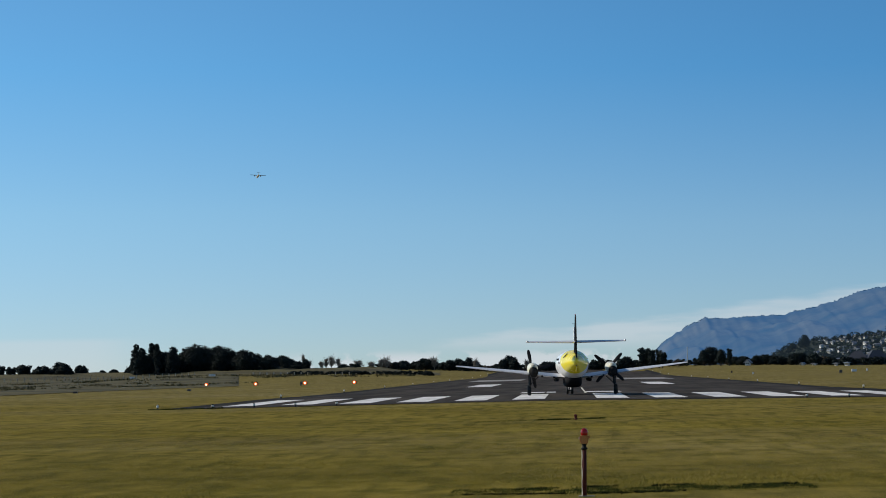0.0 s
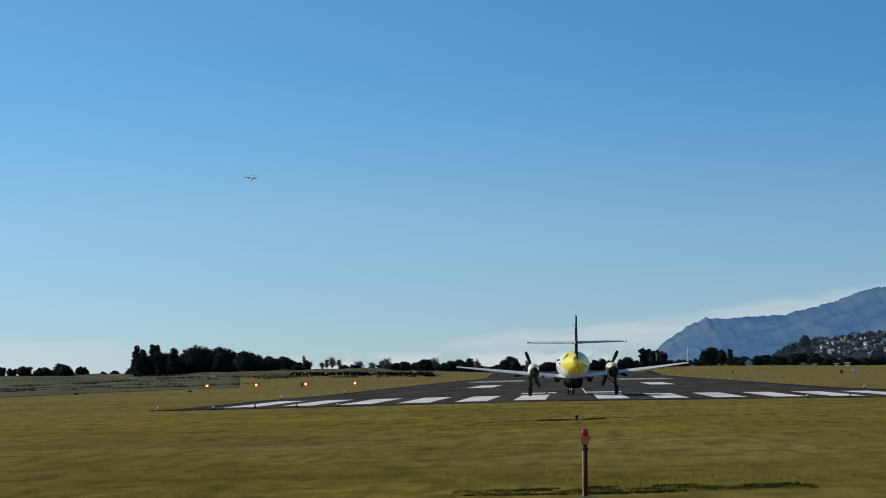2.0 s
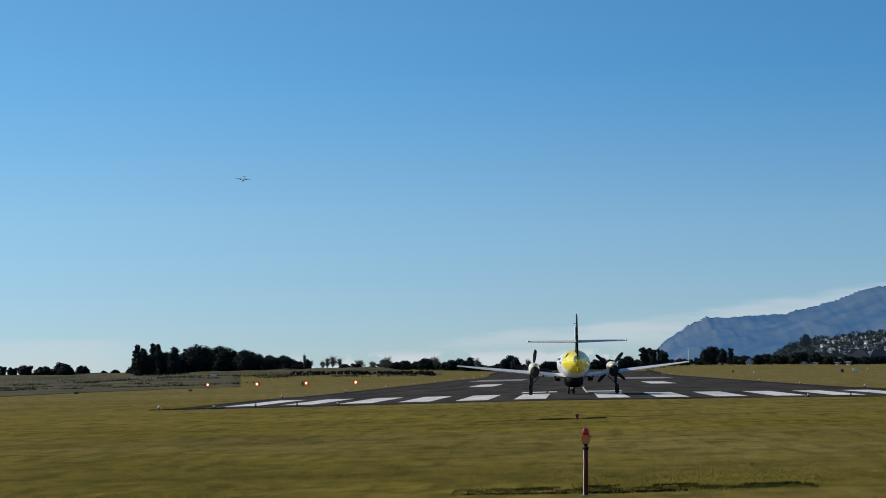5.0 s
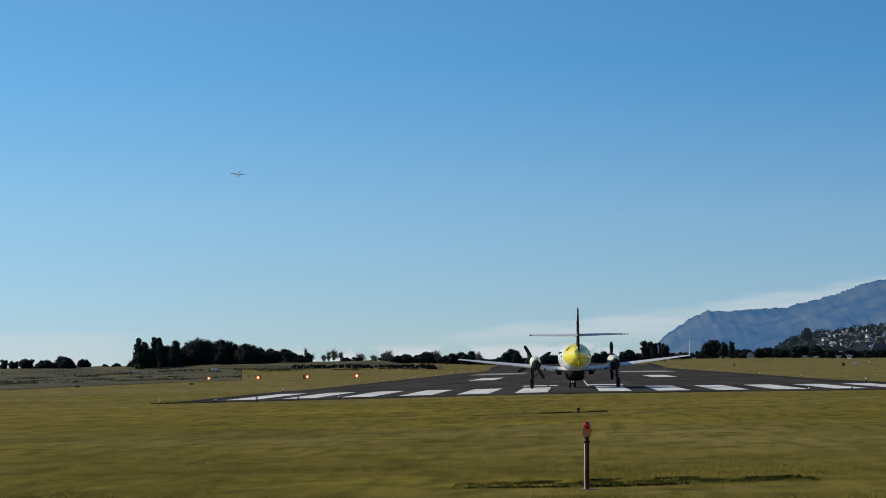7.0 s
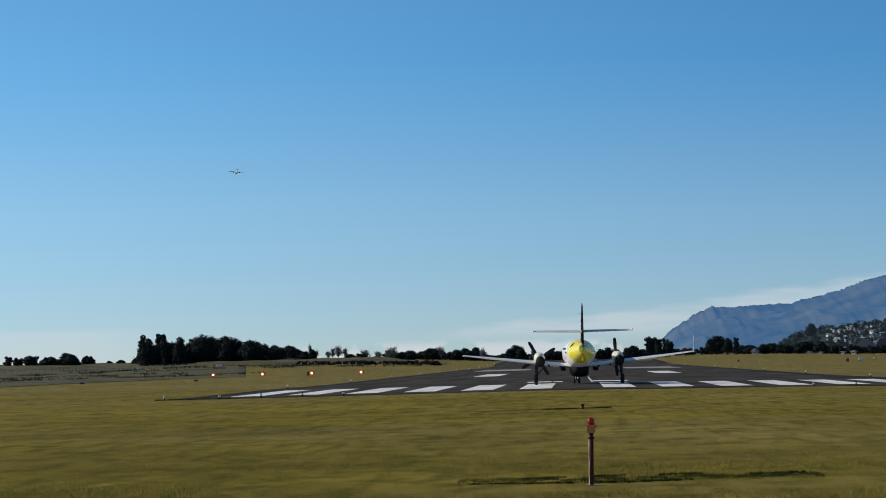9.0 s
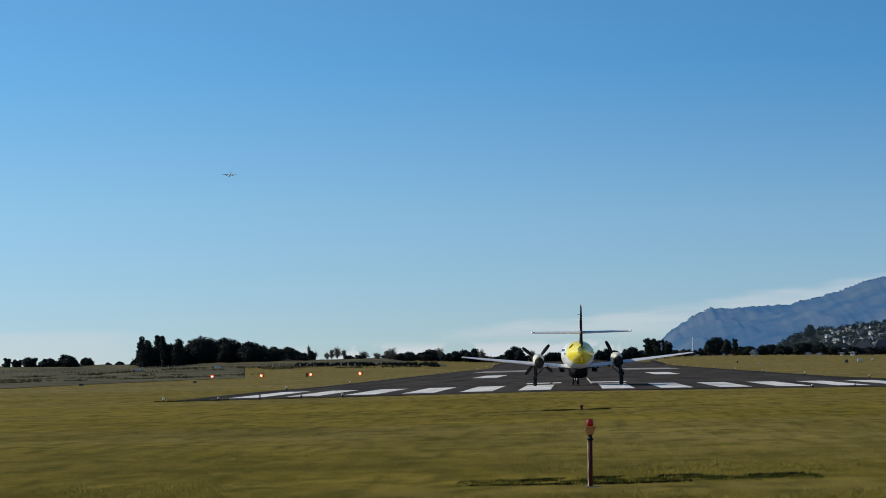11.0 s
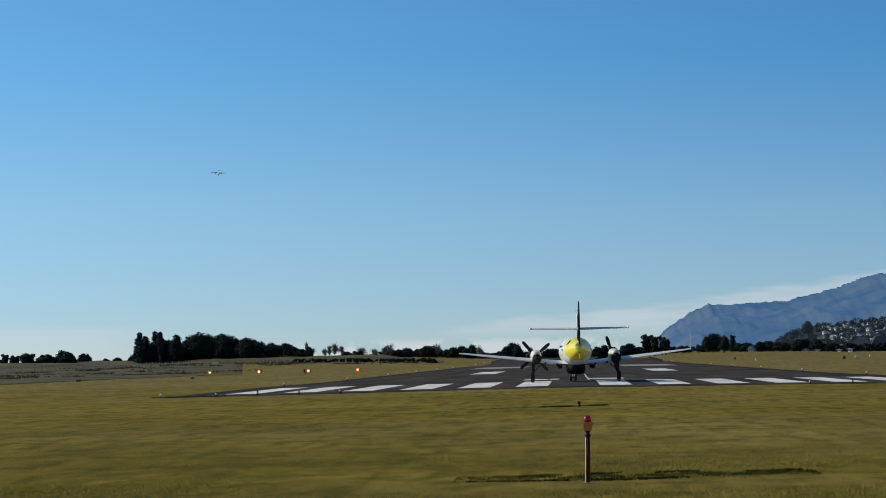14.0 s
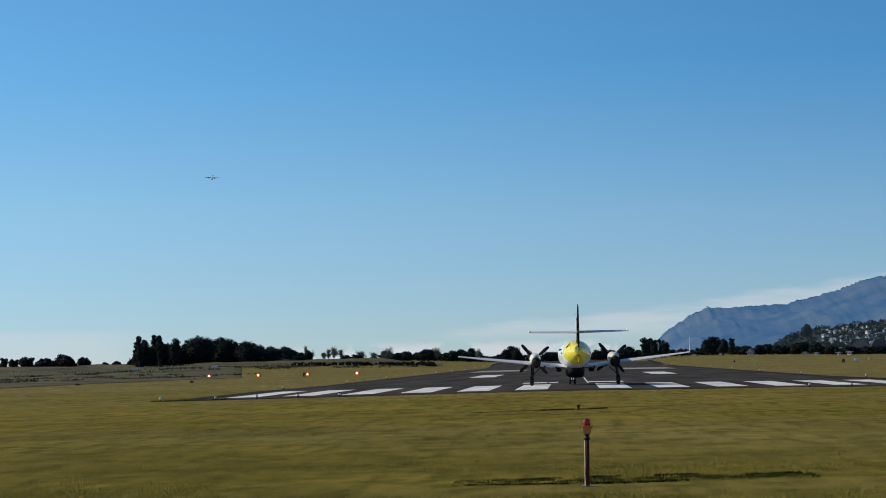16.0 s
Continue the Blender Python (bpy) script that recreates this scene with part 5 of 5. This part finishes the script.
def weeds():
    """Dark weeds and tussocks in ragged lines through the rough strip."""
    rng = np.random.default_rng(31)
    for seed, (u0, v0, u1, v1, count, height) in enumerate(((-0.24, 378, -0.135, 482, 1500, 0.2), (-0.24, 420, -0.12, 520, 1500, 0.3), (-0.235, 470, -0.15, 560, 1200, 0.3), (-0.25, 560, -0.10, 640, 2500, 0.4), (-0.2, 640, -0.06, 660, 3000, 0.4))):
        t = rng.random(count)
        y = v0 + (v1 - v0) * t + rng.normal(0, 9, count)
        x = y * (u0 + (u1 - u0) * t)
        keep = np.array([noise.noise((float(a) * 0.12, float(b) * 0.05, seed)) for a, b in zip(x, y)]) > 0.05
        blades("weeds", x[keep], y[keep], height, 0.22, WEED_BLADES, "ragged line of dark weeds in dry scrub", 60 + seed)


WEED_BLADES = blade_material("weed_blades", (0.065, 0.060, 0.030), (0.11, 0.095, 0.045), (0.17, 0.14, 0.07))
weeds()


def motions():
    walk(flyer, [(t, pose(-420.3 - 6.30 * t, 3520 + 16 * t, 270.8 + 0.33 * t, -4, 3, 14)) for t in (0, 4, 8, 12, 16)])
    for prop, x, phase in ((prop_port, -2.7, PORT_PHASE), (prop_starboard, 2.7, STARBOARD_PHASE)):
        walk(prop, [(t, pose(x, 2.72, 1.82, 0, a, 0)) for t, a in turning(phase)])


def turning(phase):
    """Rows every tenth of a second of a propeller that idles round, through the given angles."""
    rows, start = [], phase[0][1]
    for (t0, _), (t1, a1) in zip(phase, phase[1:]):
        n = round((t1 - t0) * 10)
        end = a1 + 90 * round((start + 50.0 * n - a1) / 90)
        rows += [(round(t0 + i * 0.1, 1), start + (end - start) * i / n) for i in range(n)]
        start = end
    return rows + [(phase[-1][0], start)]


PORT_PHASE = [(0, 80), (0.5, 50), (1, 72), (1.5, 3), (2, 70), (2.5, 85), (3, 15), (3.5, 50), (4, 37), (6.5, 55), (7, 60), (7.5, 15), (8, 65), (8.5, 15), (9, 60),
              (11.5, 12), (12, 55), (12.5, 8), (13, 55), (13.5, 42), (14, 50), (14.5, 5), (15, 15), (15.5, 60), (16, 50)]
STARBOARD_PHASE = [(0, 42), (0.5, 25), (1, 32), (1.5, 42), (2, 25), (2.5, 30), (3, 18), (3.5, 0), (4, 72), (6.5, 85), (7, 0), (7.5, 40), (8, 0), (8.5, 45), (9, 87),
                   (11.5, 35), (12, 75), (12.5, 28), (13, 70), (13.5, 50), (14, 73), (14.5, 18), (15, 30), (15.5, 75), (16, 50)]
motions()
